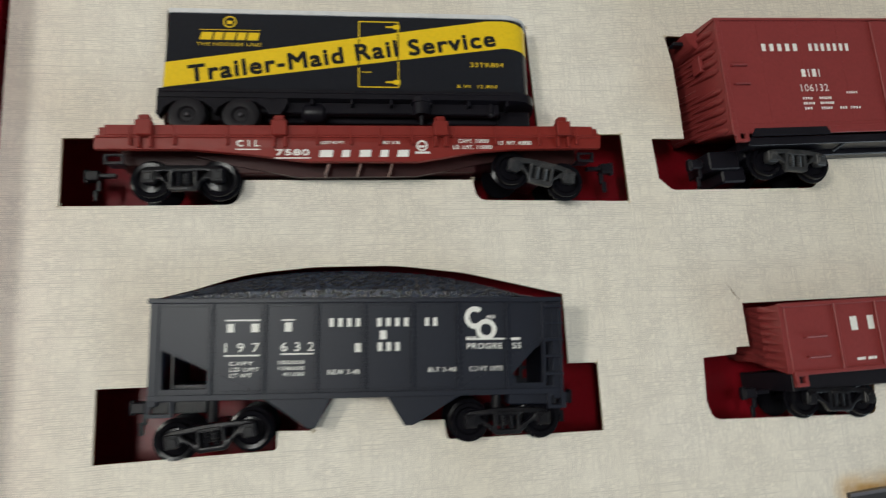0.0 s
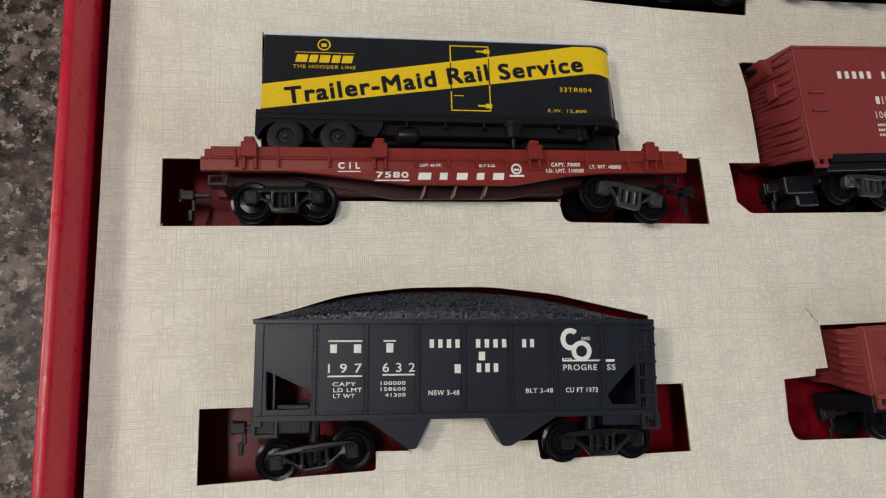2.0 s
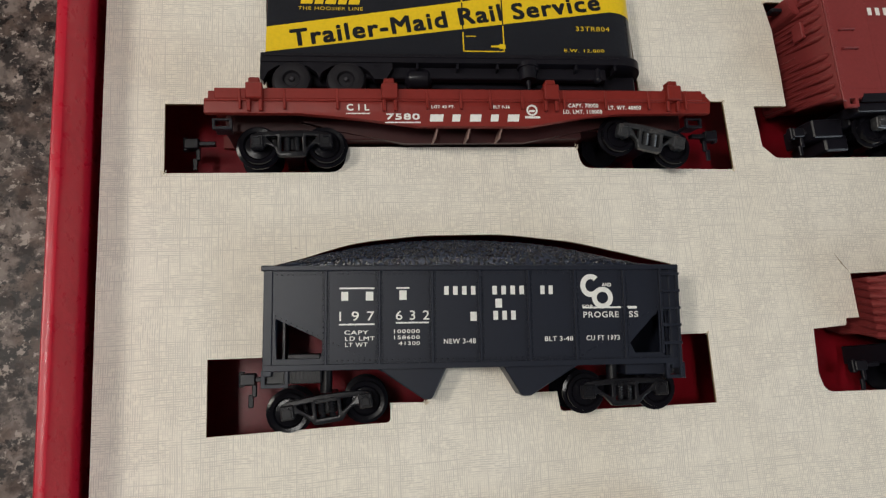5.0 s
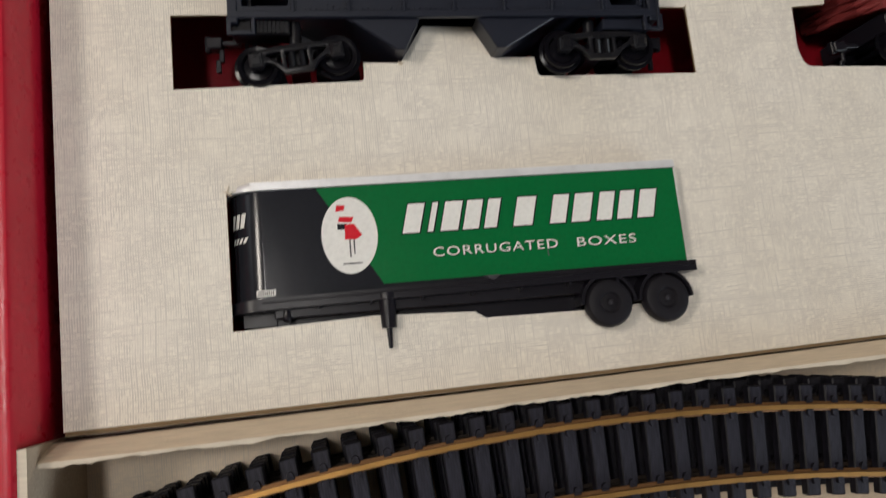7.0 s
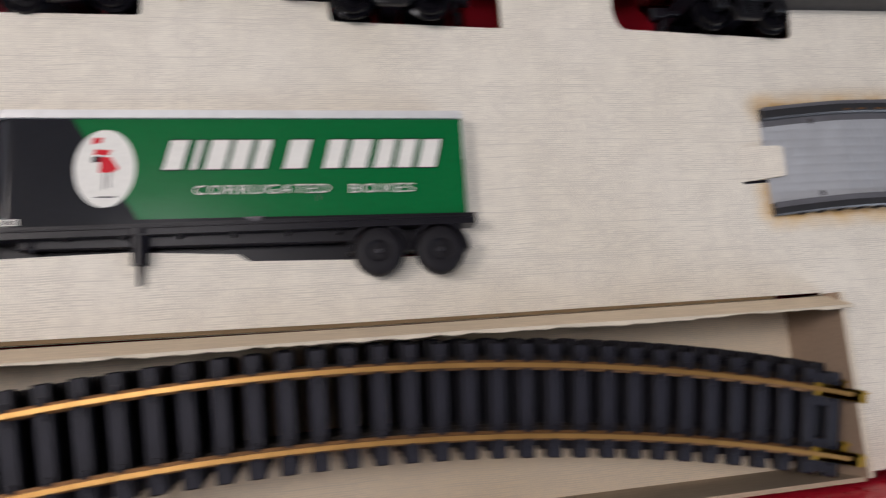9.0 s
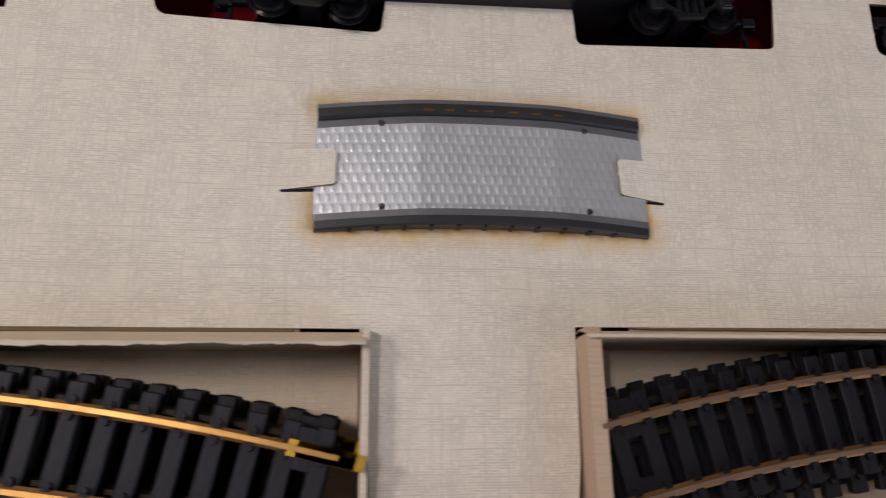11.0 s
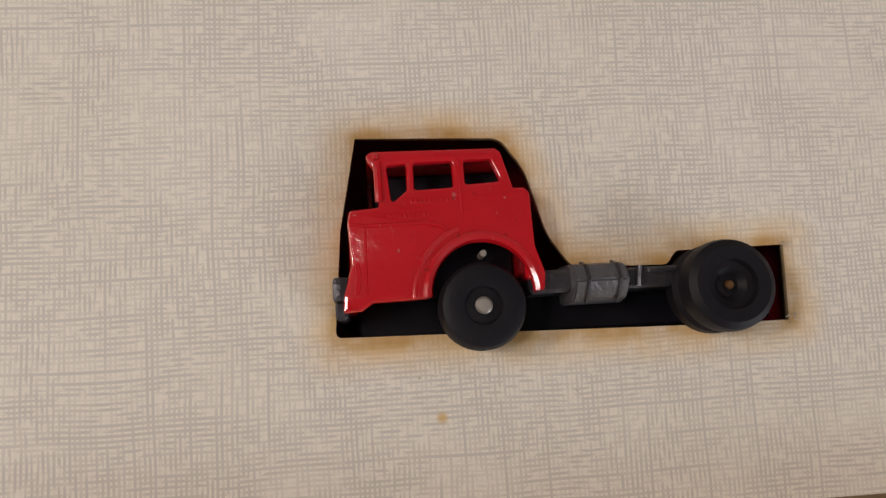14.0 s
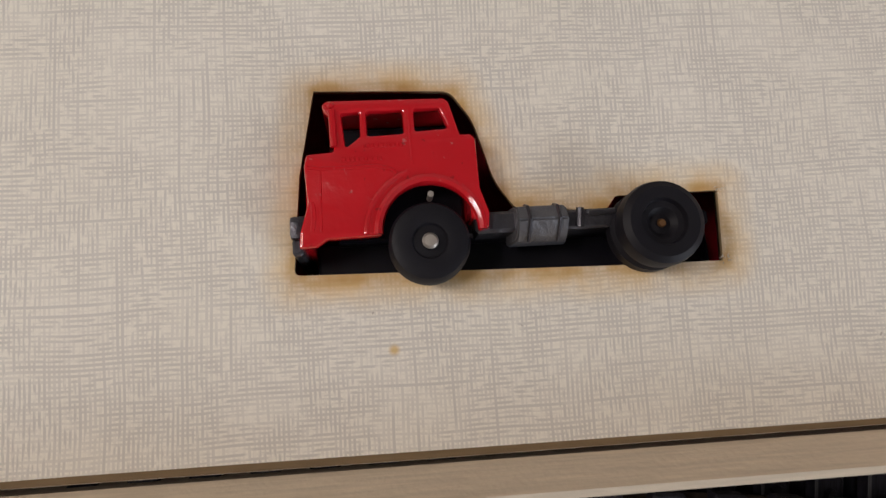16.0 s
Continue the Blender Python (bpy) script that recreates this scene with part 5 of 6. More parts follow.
def gondola():
    ob = thing("gondola_wagon", 221.9, 88.7, 10.5, 0, 0, 1.3, "red-brown model gondola wagon with ribbed sides and end", "railway wagon", "wagons in the box")
    W, H, D = 134.0, 22.6, 33.0
    part("side", box(B(), 0.8, W, 1.8, H, -1.6, 0, 0.2), OXIDE_CAR, ob)
    part("side", box(B(), 0, W, 9.5, H, -D, -D + 1.6, 0.2), OXIDE_CAR, ob)
    bm = prism(B(), [(-1.4, 2.6), (-1.4, 4.2), (-D + 1.6, 11.4), (-D + 1.6, 9.9)], 0.9, W - 0.9)
    bmesh.ops.rotate(bm, cent=(0, 0, 0), matrix=Matrix(((0, 0, 1), (0, 1, 0), (1, 0, 0))), verts=bm.verts)
    part("floor_pan", bm, OXIDE_CAR, ob)
    part("top_rail", box(B(), -0.5, W + 0.5, H - 1.0, H + 0.3, -1.8, 0.8, 0.2), OXIDE_CAR, ob)
    part("bottom_rail", box(B(), 0.8, W, 1.3, 2.6, -1, 0.6, 0.2), OXIDE_CAR, ob)
    for s, x in ((-1, 0), (1, W)):
        bm = prism(B(), [(-0.3, 2.0), (-0.3, H), (-D + 1, H), (-D + 1, 9.5)], x - 0.8, x + 0.8)
        bmesh.ops.rotate(bm, cent=(0, 0, 0), matrix=Matrix(((0, 0, 1), (0, 1, 0), (1, 0, 0))), verts=bm.verts)
        part("end_wall", bm, OXIDE_CAR, ob)
        for k in range(8):
            v = 3.6 + 2.4 * k
            for a, b in ((-15.5, -1.2), (-30.5, -16.5)):
                mid = (a + b) / 2
                bm = rod(B(), (x + s * 0.6, v - a * 0.16, a), (x + s * 0.9, v - mid * 0.16, mid), 0.35, 8, 1.15)
                rod(bm, (x + s * 0.9, v - mid * 0.16, mid), (x + s * 0.6, v - b * 0.16, b), 1.15, 8, 0.35)
                part("end_rib", bm, OXIDE_CAR, ob, smooth=True)
    for k in range(8):
        u = 17.6 + k * 14.2
        bm = box(B(), u - 0.5, u + 0.5, 2.2, H - 0.4, -0.2, 1.0, 0.2)
        part("side_stake", bm, OXIDE_CAR, ob)
    for v in (6.4, 12.4):
        grab_iron(ob, 6.2, 13.2, v, 0.0, OXIDE_CAR)
    bm = B()
    rivets(bm, (2, 3.2), (60, 3.2), 46, 0.0, 0.18)
    part("rivet_seam", bm, OXIDE_CAR, ob)
    bm = cut_polygon([(1.0, -2.0), (5.0, -2.0), (5.0, 2.2), (1.0, 2.2)], [[(2.0, -1.0), (4.0, -1.0), (4.0, 1.0), (2.0, 1.0)]], -1.2, 0.5, 0.1)
    part("sill_step", bm, OXIDE_CAR, ob)
    bm = box(B(), 2, W - 4, -3.4, 2.4, -D + 4, -3, 0.3)
    box(bm, 36, 98, -0.8, 0.2, -3.2, -0.8, 0.2)
    part("underframe", bm, BLACK, ob)
    bm = rod(B(), (57.5, -1, -2.2), (57.5, -1.6, -2.2), 2.2, 12)
    part("brake_cylinder", bm, BLACK, ob)
    coupler(ob, 1, -3.4, -13, -1)
    coupler(ob, W - 1, -3.4, -13, 1)
    bogie(ob, 16.8, -6.4, -2.6, -4, 19.5)
    bogie(ob, W - 17.0, -5.6, -3.0, 3, 19.5)
    blocks(ob, [(22.6, 24.9), (28.6, 30.7), (36.4, 38.6), (43, 45.2)], 13.4, 17.6, 0.03, WHITE)
    blocks(ob, [(22.8, 25.6), (26.6, 29.6)], 4.4, 5.2, 0.03, WHITE, name="lettering_bar")
    return ob


def caboose():
    ob = thing("caboose", 409, 95.4, 9, 0, 0, 0, "red-brown model caboose with grey underframe and black bogies", "railway wagon", "wagons in the box")
    part("side", box(B(), 0, 98, 0, 27, -31, 0, 0.4), OXIDE_CAR, ob)
    bm = box(B(), 2, 96, -4.2, 0.2, -28, -1, 0.3)
    part("underframe", bm, TRUCK_GREY, ob)
    bm = box(B(), 44, 60, -6.4, -3.8, -6, -2, 0.4)
    part("tool_box", bm, TRUCK_GREY, ob)
    coupler(ob, 2, -3, -12, -1)
    bogie(ob, 15.5, -8.0, -3.5, 2, 19.5)
    bogie(ob, 83, -8.0, -3.5, 0, 19.5)
    return ob


def locomotive():
    ob = thing("locomotive", 122, 236, 8, 0, 0, 0, "black model locomotive with dark spoked running gear", "locomotive")
    bm = box(B(), 0, 206, 0, 28, -29, 0, 1.5, 2)
    part("body_shell", bm, BLACK, ob, smooth=True)
    part("running_board", box(B(), -1, 207, -2, 0.5, -30, 1.2, 0.3), BLACK, ob)
    for u in (30, 52, 74):
        bm = lathe(B(), [(0, 0.6), (1.4, 0.5), (1.6, 0), (4.4, -0.2), (5.0, 0.4), (5.8, 0.4), (6, -1.5), (6.8, -1.9), (6.8, -2.4), (0, -2.4)], 26, Matrix.Translation((u, -6.4, -3)))
        part("tender_wheel", bm, WHEEL, ob, smooth=True)
    for u in (100, 116, 128.5, 146):
        bm = lathe(B(), [(0, 0.6), (2.0, 0.5), (2.2, 0), (5.4, -0.2), (6.0, 0.4), (7.0, 0.4), (7.2, -1.5), (8, -1.9), (8, -2.4), (0, -2.4)], 30, Matrix.Translation((u, -1.6, 1.5)))
        part("driving_wheel", bm, CAST, ob, "grey metal driving wheel", smooth=True)
    bm = box(B(), 96, 150, -4.6, -2.4, 1.6, 2.6, 0.3)
    box(bm, 88, 100, -6.4, -1.0, -6, 1, 0.4)
    part("side_rod", bm, BLACK, ob)
    bm = box(B(), 18, 84, -10.2, -2, -12, -4.5, 0.5)
    part("tender_frame", bm, BLACK, ob)
    return ob


flat_wagon()
yellow_trailer()
green_trailer()
hopper_wagon()
boxcar()
gondola()
caboose()
locomotive()

# ---- truck ----


def lorry():
    ob = thing("toy_truck", 426.1, 25.3, 4.6, -4.2, 1.1, 0.4, "glossy red die-cast toy truck with black tyres", "toy truck")
    out = rounded([(0.3, 1.2, 0.3), (0.2, -0.6, 0.3), (2.2, -0.5, 0.4), (3.4, 0.3, 0.5), (9.2, 0.4, 0.2), *[(15.4 - 5.75 * math.cos(math.pi * k / 20), 0.5 + 5.9 * math.sin(math.pi * k / 20), 0) for k in range(21)], (22.3, 0.8, 0.4), (22.5, 2.6, 0.5), (21.6, 5.6, 0.8), (21.5, 11.8, 0.6), (20.9, 12.4, 0.5), (19.7, 12.4, 0), (18.6, 16.6, 0.5), (18.0, 17.1, 0.5), (4.0, 17.2, 0.5), (3.3, 16.7, 0.4), (3.6, 15.8, 0.3), (4.6, 14.6, 0), (4.5, 10.8, 0.3), (1.4, 10.6, 0.4), (1.0, 9.2, 0.4), (1.3, 4.5, 0.3)], 4)
    wins = [rounded([(5.6, 15.4, 0.3), (7.75, 15.5, 0.2), (7.7, 12.6, 0.2), (6.0, 11.2, 0.3)], 3),
            rounded([(8.6, 15.6, 0.3), (12.9, 15.6, 0.3), (12.9, 12.75, 0.3), (8.6, 12.6, 0.3)], 3),
            rounded([(14.3, 15.7, 0.3), (17.3, 15.7, 0.3), (18.3, 13.2, 0.4), (14.3, 13.0, 0.3)], 3)]
    # near and far shells of the cab and what joins them
    side = part("cab_side", cut_polygon(out, wins, -1.5, 0.0, 0.42), ENAMEL, ob, "glossy red enamel cab side", smooth=True)
    part("cab_side", cut_polygon(out, wins, -26.0, -24.6, 0.1), ENAMEL, ob, "glossy red enamel cab side", smooth=True)
    bm = prism(B(), rounded([(3.4, 16.2, 0), (3.6, 17.2, 0.3), (18.3, 17.1, 0.3), (18.6, 16.2, 0)]), -25, -0.8)
    part("roof", bm, ENAMEL, ob, smooth=True)
    part("front", prism(B(), [(0.2, -0.3), (1.5, -0.3), (1.7, 10.4), (1.1, 10.4), (1.1, 4.5)], -25, -1.0), ENAMEL, ob)
    part("dashboard", prism(B(), [(1.2, 10.6), (4.4, 10.7), (4.4, 9.9), (1.2, 9.8)], -25, -1.0), ENAMEL, ob)
    part("back", box(B(), 20.4, 21.4, 2, 12.2, -25, -1.0, 0.2), ENAMEL, ob)
    part("windscreen_post", box(B(), 3.3, 4.0, 10.4, 16.8, -13.4, -12.6, 0.15), ENAMEL, ob)
    # raised lines of the casting
    path = [(15.4 - 6.15 * math.cos(math.pi * k / 24), 0.6 + 6.45 * math.sin(math.pi * k / 24)) for k in range(25)]
    part("wheel_arch", tube(B(), [(*q, -0.25) for q in path], 0.62, 8), ENAMEL, side, smooth=True)
    crease = [(15.4 - 7.5 * math.cos(math.pi * k / 30), 0.6 + 7.7 * math.sin(math.pi * k / 30)) for k in range(13)]
    part("arch_crease", tube(B(), [(*q, -0.2) for q in crease], 0.38, 8), ENAMEL, side, smooth=True)
    part("front_ridge", tube(B(), [(1.5, 0.3, -0.75), (1.85, 1.6, -0.5), (2.0, 2.8, -0.45), (1.95, 4.2, -0.5), (1.75, 6.2, -0.75)], 0.6, 10), ENAMEL, side, smooth=True)
    for pts, r in (([(1.4, 8.9), (3.0, 8.7), (6.0, 8.7), (9.6, 8.8), (11.2, 8.3), (11.8, 7.8)], 0.3), ([(13.6, 15.8), (13.7, 8.8)], 0.2), ([(2.9, 8.7), (2.8, 1.2)], 0.2)):
        part("door_line", tube(B(), [(*q, -0.11) for q in pts], r, 6), ENAMEL, side, smooth=True)
    # Solid black block behind the windows, in place of the shade inside.
    part("cab_shade_block", box(B(), 4.2, 20.2, 1.0, 16.0, -24.4, -6.5, 0.3), BLACK, ob, "black block for the shade inside the cab")
    bm = B()
    rnd = random.Random(3)
    for u0, u1, v in ((8.0, 12.8, 11.3), (5.4, 10.0, 9.7)):
        u = u0
        while u < u1:
            w = rnd.uniform(0.25, 0.5)
            box(bm, u, u + w, v - 0.25, v + 0.25, -0.15, 0.10, 0.05)
            u += w + 0.14
    part("raised_marks", bm, ENAMEL, side, "raised bars in the casting")
    bm = rod(B(), (4.6, 11.3, 0.1), (4.55, 15.9, 0.1), 0.42, 8)
    bmesh.ops.create_uvsphere(bm, u_segments=8, v_segments=6, radius=0.5, matrix=Matrix.Translation((4.4, 16.5, -0.1)))
    part("door_post", bm, ENAMEL, side, smooth=True)
    # bumper and lamp
    bm = box(B(), -0.9, 0.9, 0.7, 3.4, -25, -0.6, 0.5, 2)
    box(bm, -0.7, 0.6, -1.2, 0.8, -24, -1.2, 0.3)
    part("bumper", bm, CAST, ob, "bare grey metal bumper end", smooth=True)
    # truck frame, filled out with black boxes for the shade in the opening
    bm = box(B(), 1.5, 53.2, -3.6, 1.5, -20, -9, 0.3)
    box(bm, 18, 51.5, 0.6, 2.6, -20, -4.4, 0.4)
    box(bm, 38, 53.0, -4.2, 4.6, -20, -11, 0.3)
    part("chassis_and_shade", bm, BLACK, ob)
    bm = box(B(), 20.8, 27, 0.4, 3.0, -6, -1.6, 0.4)
    rod(bm, (33.6, 0.6, -1.9), (33.9, 2.9, -1.7), 0.5, 8)
    box(bm, 34.6, 38.4, 1.9, 2.7, -4, -1.4, 0.25)
    box(bm, 31.5, 46.0, 0.4, 2.8, -6.5, -1.9, 0.3)
    part("frame_rail", bm, CAST, ob, "grey metal frame rail", smooth=True)
    bm = prism(B(), [(-5.2, -0.9), (-2.2, -0.8), (-0.9, 0.0), (0.25, 1.35), (-0.75, 3.1), (-2.4, 3.6), (-5.2, 3.6)], 25.0, 32.6)
    bmesh.ops.rotate(bm, cent=(0, 0, 0), matrix=Matrix(((0, 0, 1), (0, 1, 0), (1, 0, 0))), verts=bm.verts)
    for v in bm.verts:
        if v.co.z > -2.5:
            v.co.x += 0.7 if v.co.x < 28 else -0.7
    bmesh.ops.bevel(bm, geom=list(bm.edges), offset=0.22, segments=2, affect="EDGES")
    tank = part("fuel_tank", bm, TANK, ob, "grey metal side tank", smooth=True)
    bm = B()
    for u in (27.2, 30.8):
        tube(bm, [(u, -0.9, -2.0), (u, 0.0, -0.8), (u, 1.35, 0.3), (u, 3.1, -0.7), (u, 3.65, -2.4)], 0.22, 6)
    part("tank_strap", bm, CAST, tank)
    part("tail_bracket", prism(B(), [(48.6, 0.4), (50.2, 0.7), (51.2, 2.0), (49.6, 2.8), (48.4, 2.4)], -7, -4.6), CAST, ob)
    # wheels
    tyre = [(0, 0.25), (0.95, 0.25), (1.0, -0.05), (1.9, -0.1), (2.1, 0.25), (3.6, 0.45), (4.4, 0.15), (4.75, -0.6), (4.75, -2.8), (4.3, -3.5), (0, -3.5)]
    w = part("wheel", lathe(B(), tyre, 36, Matrix.Translation((15.1, -0.75, 0.9))), RUBBER, ob, "matt black rubber tyre", smooth=True)
    part("axle_pin", lathe(B(), [(0, 0.62), (0.7, 0.58), (0.95, 0.3), (0.95, 0)], 14, Matrix.Translation((15.1, -0.75, 0.9))), STEEL, w, smooth=True)
    twin = [(0, -0.6), (0.55, -0.6), (0.6, -0.9), (1.2, -1.0), (1.9, -0.3), (2.6, -0.2), (2.8, 0.5), (4.2, 0.6), (4.95, 0.1), (5.15, -0.8), (5.1, -2.2), (4.6, -2.9), (4.6, -3.2), (5.1, -3.9), (5.1, -5.6), (4.5, -6.3), (0, -6.3)]
    w = part("twin_wheel", lathe(B(), twin, 36, Matrix.Translation((42.5, -0.2, 2.0))), RUBBER, ob, "matt black twin rubber tyres", smooth=True)
    part("axle_pin", lathe(B(), [(0, 0.2), (0.4, 0.2), (0.55, -0.1), (0.55, -0.7)], 12, Matrix.Translation((42.5, -0.2, 1.5))), BRASS_SIDE, w, smooth=True)
    part("arch_pin", rod(B(), (15.6, 5.0, -2.0), (15.6, 5.0, 0.3), 0.38, 8), STEEL, ob, "bright steel pin in the wheel arch")
    for u, v in ((15.2, -1.1), (42.4, -0.5)):
        part("far_wheel", lathe(B(), tyre, 24, Matrix.Translation((u, v, -23.6))), RUBBER, ob, smooth=True)
        part("axle", rod(B(), (u, v, -2), (u, v, -24), 0.7, 8), STEEL, ob)
    return ob


# ---- loading ramp ----


def ramp():
    ob = thing("loading_ramp", 242, 38, 0.15, 0, 0, 0.2, "silver embossed metal ramp with black and grey edges under card tabs", "ramp")
    bow = lambda u: 1.7 * (1 - ((u - 41) / 41) ** 2)
    zz = lambda u: 0.4 + (2.2 * min(1, u / 25.0, (82 - u) / 23.0) if 0 <= u <= 82 else 0)
    us = [0, 12, 25, 32, 41, 50, 59, 70, 82]
    bm = B()
    rings = []
    for u in us:
        a, b = -12.4 + bow(u), 12.2 + bow(u)
        rings.append([bm.verts.new(p) for p in ((u, a, zz(u) - 0.5), (u, a, zz(u)), (u, b, zz(u)), (u, b, zz(u) - 0.5))])
    for p, n in zip(rings, rings[1:]):
        for i in range(4):
            j = (i + 1) % 4
            bm.faces.new((p[i], p[j], n[j], n[i]))
    bm.faces.new(rings[0][::-1])
    bm.faces.new(rings[-1])
    part("tread_plate", bm, TREAD, ob, "silver embossed plate in three flat bends")
    for base, w, lip in ((12.2, 3.6, 1.4), (-16.2, 3.8, 1.0)):
        bm = B()
        rings = []
        for k in range(25):
            u = 0.3 + 81.2 * k / 24
            v = base + bow(u)
            z = zz(u)
            rings.append([bm.verts.new(p) for p in ((u, v, -0.1), (u, v, z + lip * 0.6), (u, v + 0.5, z + lip), (u, v + w - 0.5, z + lip), (u, v + w, z + lip * 0.5), (u, v + w, -0.1))])
        for p, n in zip(rings, rings[1:]):
            for i in range(5):
                bm.faces.new((p[i], p[i + 1], n[i + 1], n[i]))
        bm.faces.new(rings[0])
        bm.faces.new(rings[-1][::-1])
        part("edge_curb", bm, CURB_DARK, ob, "dark grey folded edge", smooth=True)

    def strip(name, v0, v1, lift, mat, label):
        bm = B()
        rows = []
        for k in range(25):
            u = 0.2 + 81.4 * k / 24
            rows.append([bm.verts.new((u, v + bow(u), zz(u) + h)) for v, h in ((v0, lift - 0.4), (v0, lift), (v1, lift), (v1, lift - 0.4))])
        for p, q in zip(rows, rows[1:]):
            for i in range(3):
                bm.faces.new((p[i], p[i + 1], q[i + 1], q[i]))
        bm.faces.new(rows[0])
        bm.faces.new(rows[-1][::-1])
        part(name, bm, mat, ob, label)
    strip("plate_border", 10.3, 12.2, 0.12, CURB, "plain grey border of the plate")
    strip("outer_bead", 14.9, 15.9, 1.5, CURB, "dull grey outer bead")
    strip("inner_bead", -13.9, -12.3, 1.15, CURB, "dull grey inner bead")
    for u in (26, 31, 37, 41, 47, 53, 58.5):
        part("curb_mark", box(B(), u, u + 2.4, 13.0 + bow(u), 13.5 + bow(u), zz(u) + 1.3, zz(u) + 1.5, 0.05), BRASS_SIDE, ob, "worn brassy mark on the edge")
    bm = B()
    for k in range(11):
        u = 8 + k * 6.4
        box(bm, u, u + 1.0, -16.6 + bow(u), -15.9 + bow(u), 0.2, zz(u) + 0.7)
    part("curb_ribs", bm, BLACK, ob)
    for u, v in ((15.8, 11.0), (66.8, 11.0), (16, -10.6), (66.6, -10.6)):
        bm = lathe(B(), [(0, 0.45), (0.5, 0.4), (0.8, 0.1), (0.8, -0.2)], 10, Matrix.Translation((u, v + bow(u) * 0.6, zz(u) + 0.1)))
        part("rivet", bm, CAST, ob, smooth=True)
    return ob


def card_tab(x0, x1, y0, y1, name="card_tab"):
    """A tongue of the card that is lifted over the ramp's end."""
    s = 1 if x1 > x0 else -1
    pts = rounded([(x0, y0, 0), (x1 - s * 0.2, y0 + 1.2, 1.0), (x1, y1 - 0.3, 1.4), (x0, y1, 0)], 4)
    bm = prism(B(), pts, -0.6, 0.02)
    for v in bm.verts:
        q = (v.co.x - x0) / (x1 - x0)
        v.co.z += 1.9 * min(1, max(0, q)) ** 0.8
    bmesh.ops.recalc_face_normals(bm, faces=bm.faces)
    for f in bm.faces:
        f.normal_update()
        f.material_index = 0 if f.normal.z > 0.5 else 1
    bm2 = prism(B(), [(x0 - s * 0.2, y0 - 0.05), (x0 + s * 0.1, y0 - 0.65), (x1 - s * 0.4, y0 - 0.1), (x1 - s * 0.4, y0 + 0.9)], 0.02, 0.12)
    tab = part(name, bm, [TAB_PAPER, EDGE], CARD, "card tongue folded over the ramp")
    part("slit", bm2, BLACK, CARD, "dark open slit in the card")
    return tab


lorry()
ramp()
card_tab(234.2, 247.2, 32.3, 42.8)
card_tab(328.8, 316.9, 31.9, 43.0)

# ---- track trays ----


def track_tray(x0, x1, name_label, torn, end_h, left_h, bottom):
    ob = thing("track_tray", x0, 0, bottom, 0, 0, 0, name_label, "cardboard tray", "track trays")
    w = x1 - x0
    zb = -bottom
    y0 = -50.6
    part("bottom", box(B(), 0, w, y0, -1.4, FLOOR_Z - bottom, 0), TRAY_LINEN, ob)
    # back wall with a turned-over rim, torn along the inside on one tray
    bow = lambda q: -0.5 * (1 - abs(2 * q - 1)) if torn else 0.0
    base = -1.6 if torn else -0.85
    bm = B()
    rows = []
    for k in range(33):
        q = k / 32
        rows.append([bm.verts.new((w * q, base + bow(q) + dy, zb + dz)) for dy, dz in ((-0.7, -zb), (-0.7, 1.6), (-1.9, 1.6), (-1.9, -zb))])
    for c, d in zip(rows, rows[1:]):
        for i in range(3):
            bm.faces.new((c[i], c[i + 1], d[i + 1], d[i]))
    bm.faces.new(rows[0])
    bm.faces.new(rows[-1][::-1])
    back = part("back_wall", bm, TRAY, ob, "cream cardboard wall")
    rnd = random.Random(5)
    bm = B()
    rows = []
    n, rag = 240, 0.0
    for k in range(n + 1):
        q = k / n
        x = w * q
        if torn:
            rag = 0.72 * rag + rnd.uniform(-0.22, 0.22)
            flat = 3.7 + 0.3 * math.sin(q * 9)
            wide = flat + rag
        else:
            flat = wide = 2.7 + 0.3 * q
        y = base + bow(q)
        prof = ((y - 0.8, 1.2), (y, 1.0), (y - 0.25, 2.2), (y - flat + 0.75, 9.3), (y - wide, 9.6), (y - wide - 0.1, 9.0), (y - wide + 1.0, 7.6), (y - 1.6, 1.4))
        rows.append([bm.verts.new((x, a, zb + c)) for a, c in prof])
    for c, d in zip(rows, rows[1:]):
        for i in range(7):
            f = bm.faces.new((c[i], c[i + 1], d[i + 1], d[i]))
            f.material_index = 1 if i in (3, 4) else 0
    for r in (rows[0], rows[-1][::-1]):
        bm.faces.new(r)
    part("rim", bm, [RIM, PALE], back, "torn pale paper rim" if torn else "pale paper rim")
    for x, h, s in ((0, left_h, 1), (w, end_h, -1)):
        t = 1.6 if s < 0 else (3.4 if not torn else 1.8)
        lean = (-1.7 if torn else 0.0) if s > 0 else 0.8
        bm = prism(B(), [(x, 0), (x + s * t, 0), (x + s * t + lean, zb + h), (x + lean, zb + h)], 1.0, -y0)
        bmesh.ops.rotate(bm, cent=(0, 0, 0), matrix=Matrix.Rotation(radians(90), 3, "X"), verts=bm.verts)
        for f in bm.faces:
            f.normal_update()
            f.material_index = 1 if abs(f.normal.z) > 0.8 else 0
        # Right end walls take the browner board, with shade put into its colour.
        part("end_wall", bm, [TRAY if torn and s > 0 else (TAN if s > 0 else BROWN_SHADED), PALE if torn else TAN], ob)
    part("front_wall", box(B(), 0, w, y0 - 1.2, y0, 0, zb + 4), [TRAY], ob)
    return ob


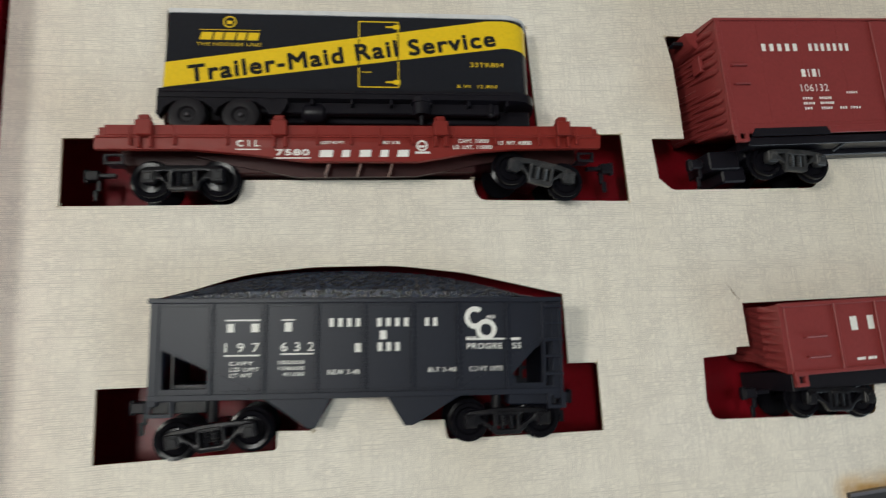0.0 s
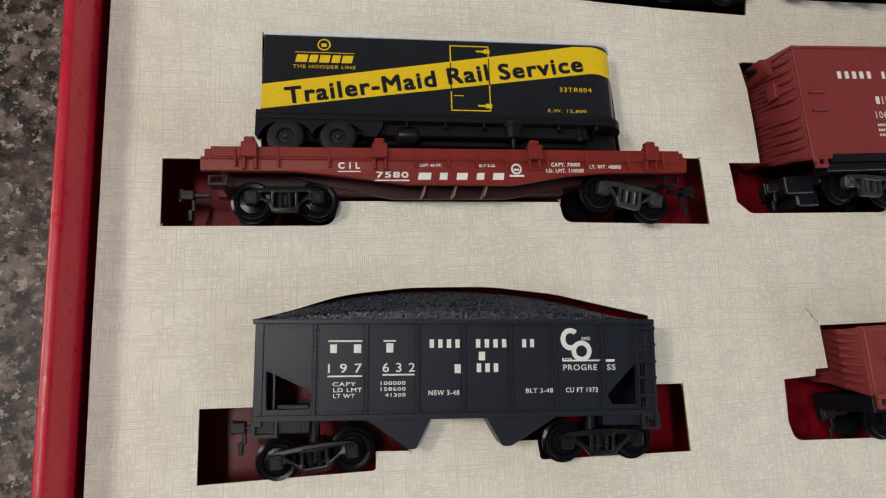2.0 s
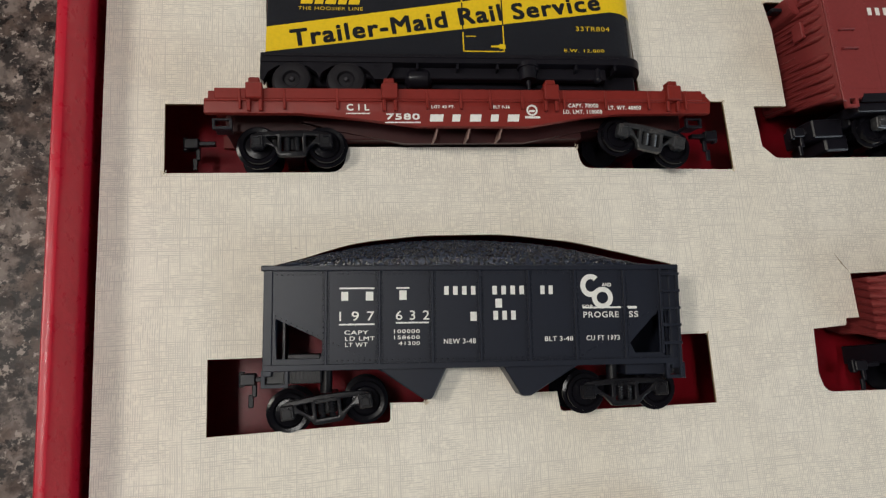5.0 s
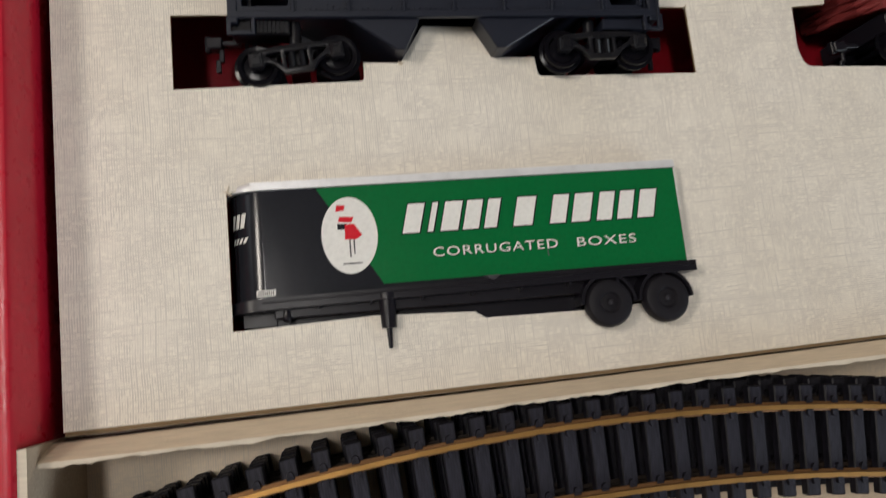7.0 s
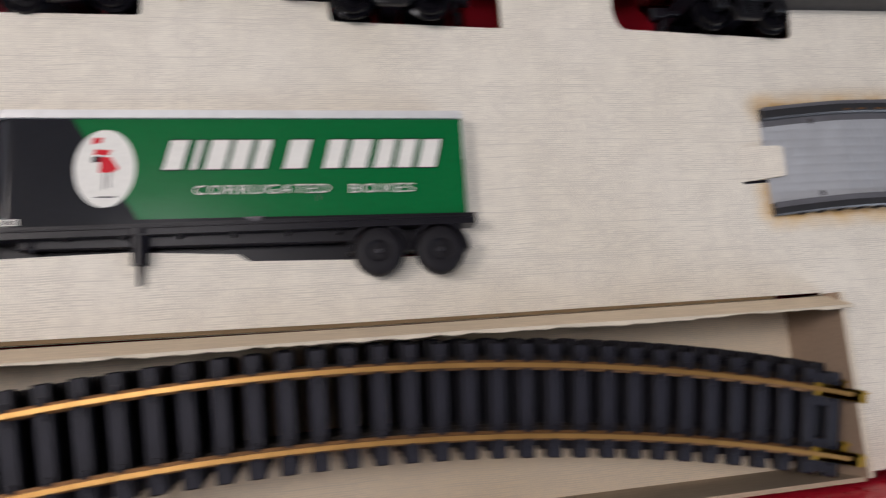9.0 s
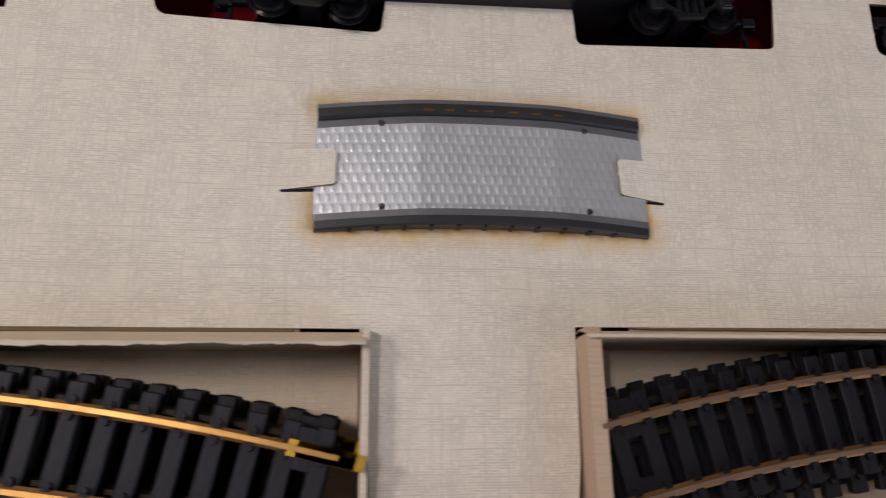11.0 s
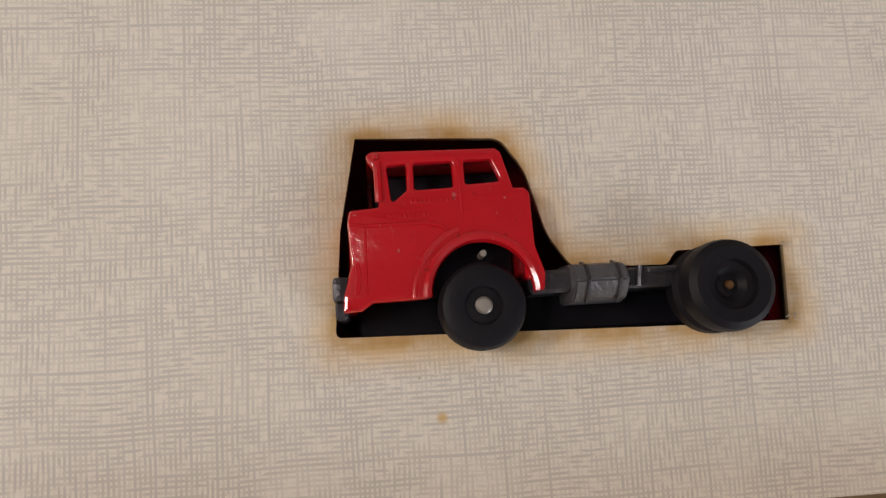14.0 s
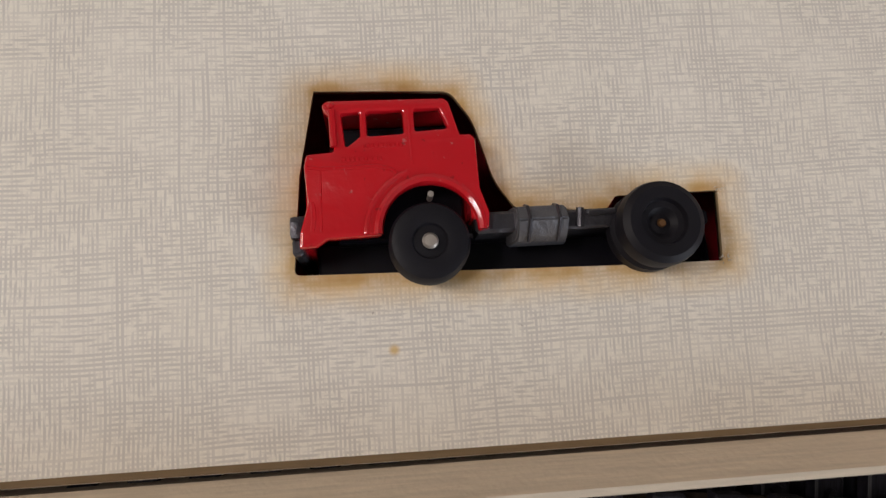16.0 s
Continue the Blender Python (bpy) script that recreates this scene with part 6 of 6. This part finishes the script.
def rail_section(radius, a0, a1, rail_w=1.05):
    """A rail drawn along an arc."""
    prof = [(-1.15, 0), (1.15, 0), (1.15, 0.45), (0.3, 0.75), (0.3, 1.7), (rail_w / 2, 1.9), (rail_w / 2, 2.5), (-rail_w / 2, 2.5), (-rail_w / 2, 1.9), (-0.3, 1.7), (-0.3, 0.75), (-1.15, 0.45)]
    bm = B()
    rings = []
    n = 60
    for k in range(n + 1):
        a = a0 + (a1 - a0) * k / n
        rings.append([bm.verts.new(((radius + dr) * math.sin(a), (radius + dr) * math.cos(a), 2.6 + h)) for dr, h in prof])
    for p, q in zip(rings, rings[1:]):
        for i in range(len(prof)):
            j = (i + 1) % len(prof)
            f = bm.faces.new((p[i], p[j], q[j], q[i]))
            f.material_index = 0 if i in (5, 6, 7) else 1
    bm.faces.new(rings[0][::-1])
    bm.faces.new(rings[-1])
    return bm


# worn: top faces take the lighter colour, as if lit.
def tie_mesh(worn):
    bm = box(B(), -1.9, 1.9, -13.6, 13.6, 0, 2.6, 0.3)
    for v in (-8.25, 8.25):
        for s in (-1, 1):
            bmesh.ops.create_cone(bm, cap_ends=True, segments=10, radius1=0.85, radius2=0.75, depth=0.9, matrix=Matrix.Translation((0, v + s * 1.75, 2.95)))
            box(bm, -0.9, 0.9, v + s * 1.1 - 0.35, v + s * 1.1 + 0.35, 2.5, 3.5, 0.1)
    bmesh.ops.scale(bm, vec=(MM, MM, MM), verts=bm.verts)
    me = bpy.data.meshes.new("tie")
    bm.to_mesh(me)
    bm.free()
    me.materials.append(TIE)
    me.materials.append(TIE_TOP_LIT)
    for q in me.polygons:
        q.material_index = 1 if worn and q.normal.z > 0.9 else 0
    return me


LIT_TOP_TIE, DARK_TIE = tie_mesh(True), tie_mesh(False)


def track_section(cx, cy, z, turn, metal, joiner, label, worn, R=457.2):
    """One curved sectional track; the middle of its arc is its origin's north."""
    ob = thing("track_section", cx, cy, z, 0, 0, turn, label, "model track", "spare track in the trays")
    half = 239.4 / R / 2
    for dr in (-8.25, 8.25):
        part("rail", rail_section(R + dr, -half, half), [metal, BRASS_SHADED if metal is BRASS_SHADED else BRASS_SIDE], ob)
    n = 34
    for k in range(n):
        a = -half + 2 * half * (k + 0.5) / n
        t = new("tie", LIT_TOP_TIE if worn else DARK_TIE)
        t.parent = ob
        t.matrix_local = Matrix.Rotation(-a, 4, "Z") @ pose(0, R * MM, 0)
    for s in (-8.25, 8.25):
        for e in (-1, 1):
            m = Matrix.Rotation(-e * half * 0.95, 4, "Z") @ Matrix.Translation((0, R + s, 0.8)) @ Matrix.Diagonal((14, 2.6, 1.4, 1))
            bm = B()
            bmesh.ops.create_cube(bm, size=1, matrix=m)
            part("tie_web", bm, TIE, ob)
    gap = 2 * half / n
    for e in (-1, 1):
        turned = Matrix.Rotation(-e * (half - gap), 4, "Z")
        for v in (-1, 1):
            bm = box(B(), -gap * R / 2 + 1.5, gap * R / 2 - 1.5, min(v * 4.2, v * 12.8), max(v * 4.2, v * 12.8), 0.2, 2.45, 0.2)
            bmesh.ops.translate(bm, vec=(0, R, 0), verts=bm.verts)
            bmesh.ops.transform(bm, matrix=turned, verts=bm.verts)
            part("end_plate", bm, TIE_TOP_LIT if worn else TIE, ob)
    if joiner:
        for dr in (-8.25, 8.25):
            bm = B()
            for da in (0.0, 0.008):
                a = half - 0.006 + da * 0.4
                m = Matrix.Rotation(-a, 4, "Z") @ Matrix.Translation((0, R + dr, 3.1))
                bmesh.ops.create_cube(bm, size=1, matrix=m @ Matrix.Diagonal((14, 3.3, 0.9, 1)))
                bmesh.ops.create_cube(bm, size=1, matrix=m @ Matrix.Translation((0, 1.0, 0.7)) @ Matrix.Diagonal((14, 0.5, 1.0, 1)))
            part("rail_joiner", bm, BRASS_NEW, ob, "bright brass rail joiner")
    return ob


track_tray(-2.4, 255.0, "cream cardboard tray with a torn rim, holding curved track", True, 6.0, 13.0, -15.5)
track_tray(303.6, 557.0, "brown-edged cardboard tray holding curved track", False, 6.0, 7.5, -17.5)
SECTION = 5.1
# Lower sections get darker ties and rails, shade put into their colour.
for k, (dx, dy, da) in enumerate(((0, 0, 0), (8.4, 0.6, 0.88), (9.2, 0.9, 0.95), (8.0, 0.7, 0.85), (8.8, 0.8, 0.9))):
    track_section(114.7 + dx, -579.0 + dy, 10.0 - SECTION * (k + 1), -1.53 + da, BRASS if k == 0 else BRASS_SHADED, k < 2, "curved model track with black ties and brass rails", k == 0, 558.8)
for k, (dx, dy, da) in enumerate(((0, 0, 0), (0.6, -4.4, 0), (0.4, 2.2, 0.42), (0.8, 1.4, 0.5), (0.3, -4.2, 0))):
    track_section(420.5 + dx, -473.7 + dy, 8.0 - SECTION * (k + 1), -0.75 + da, COPPER if k == 0 else BRASS_SHADED, False, "curved model track with black ties and tarnished rails", False)
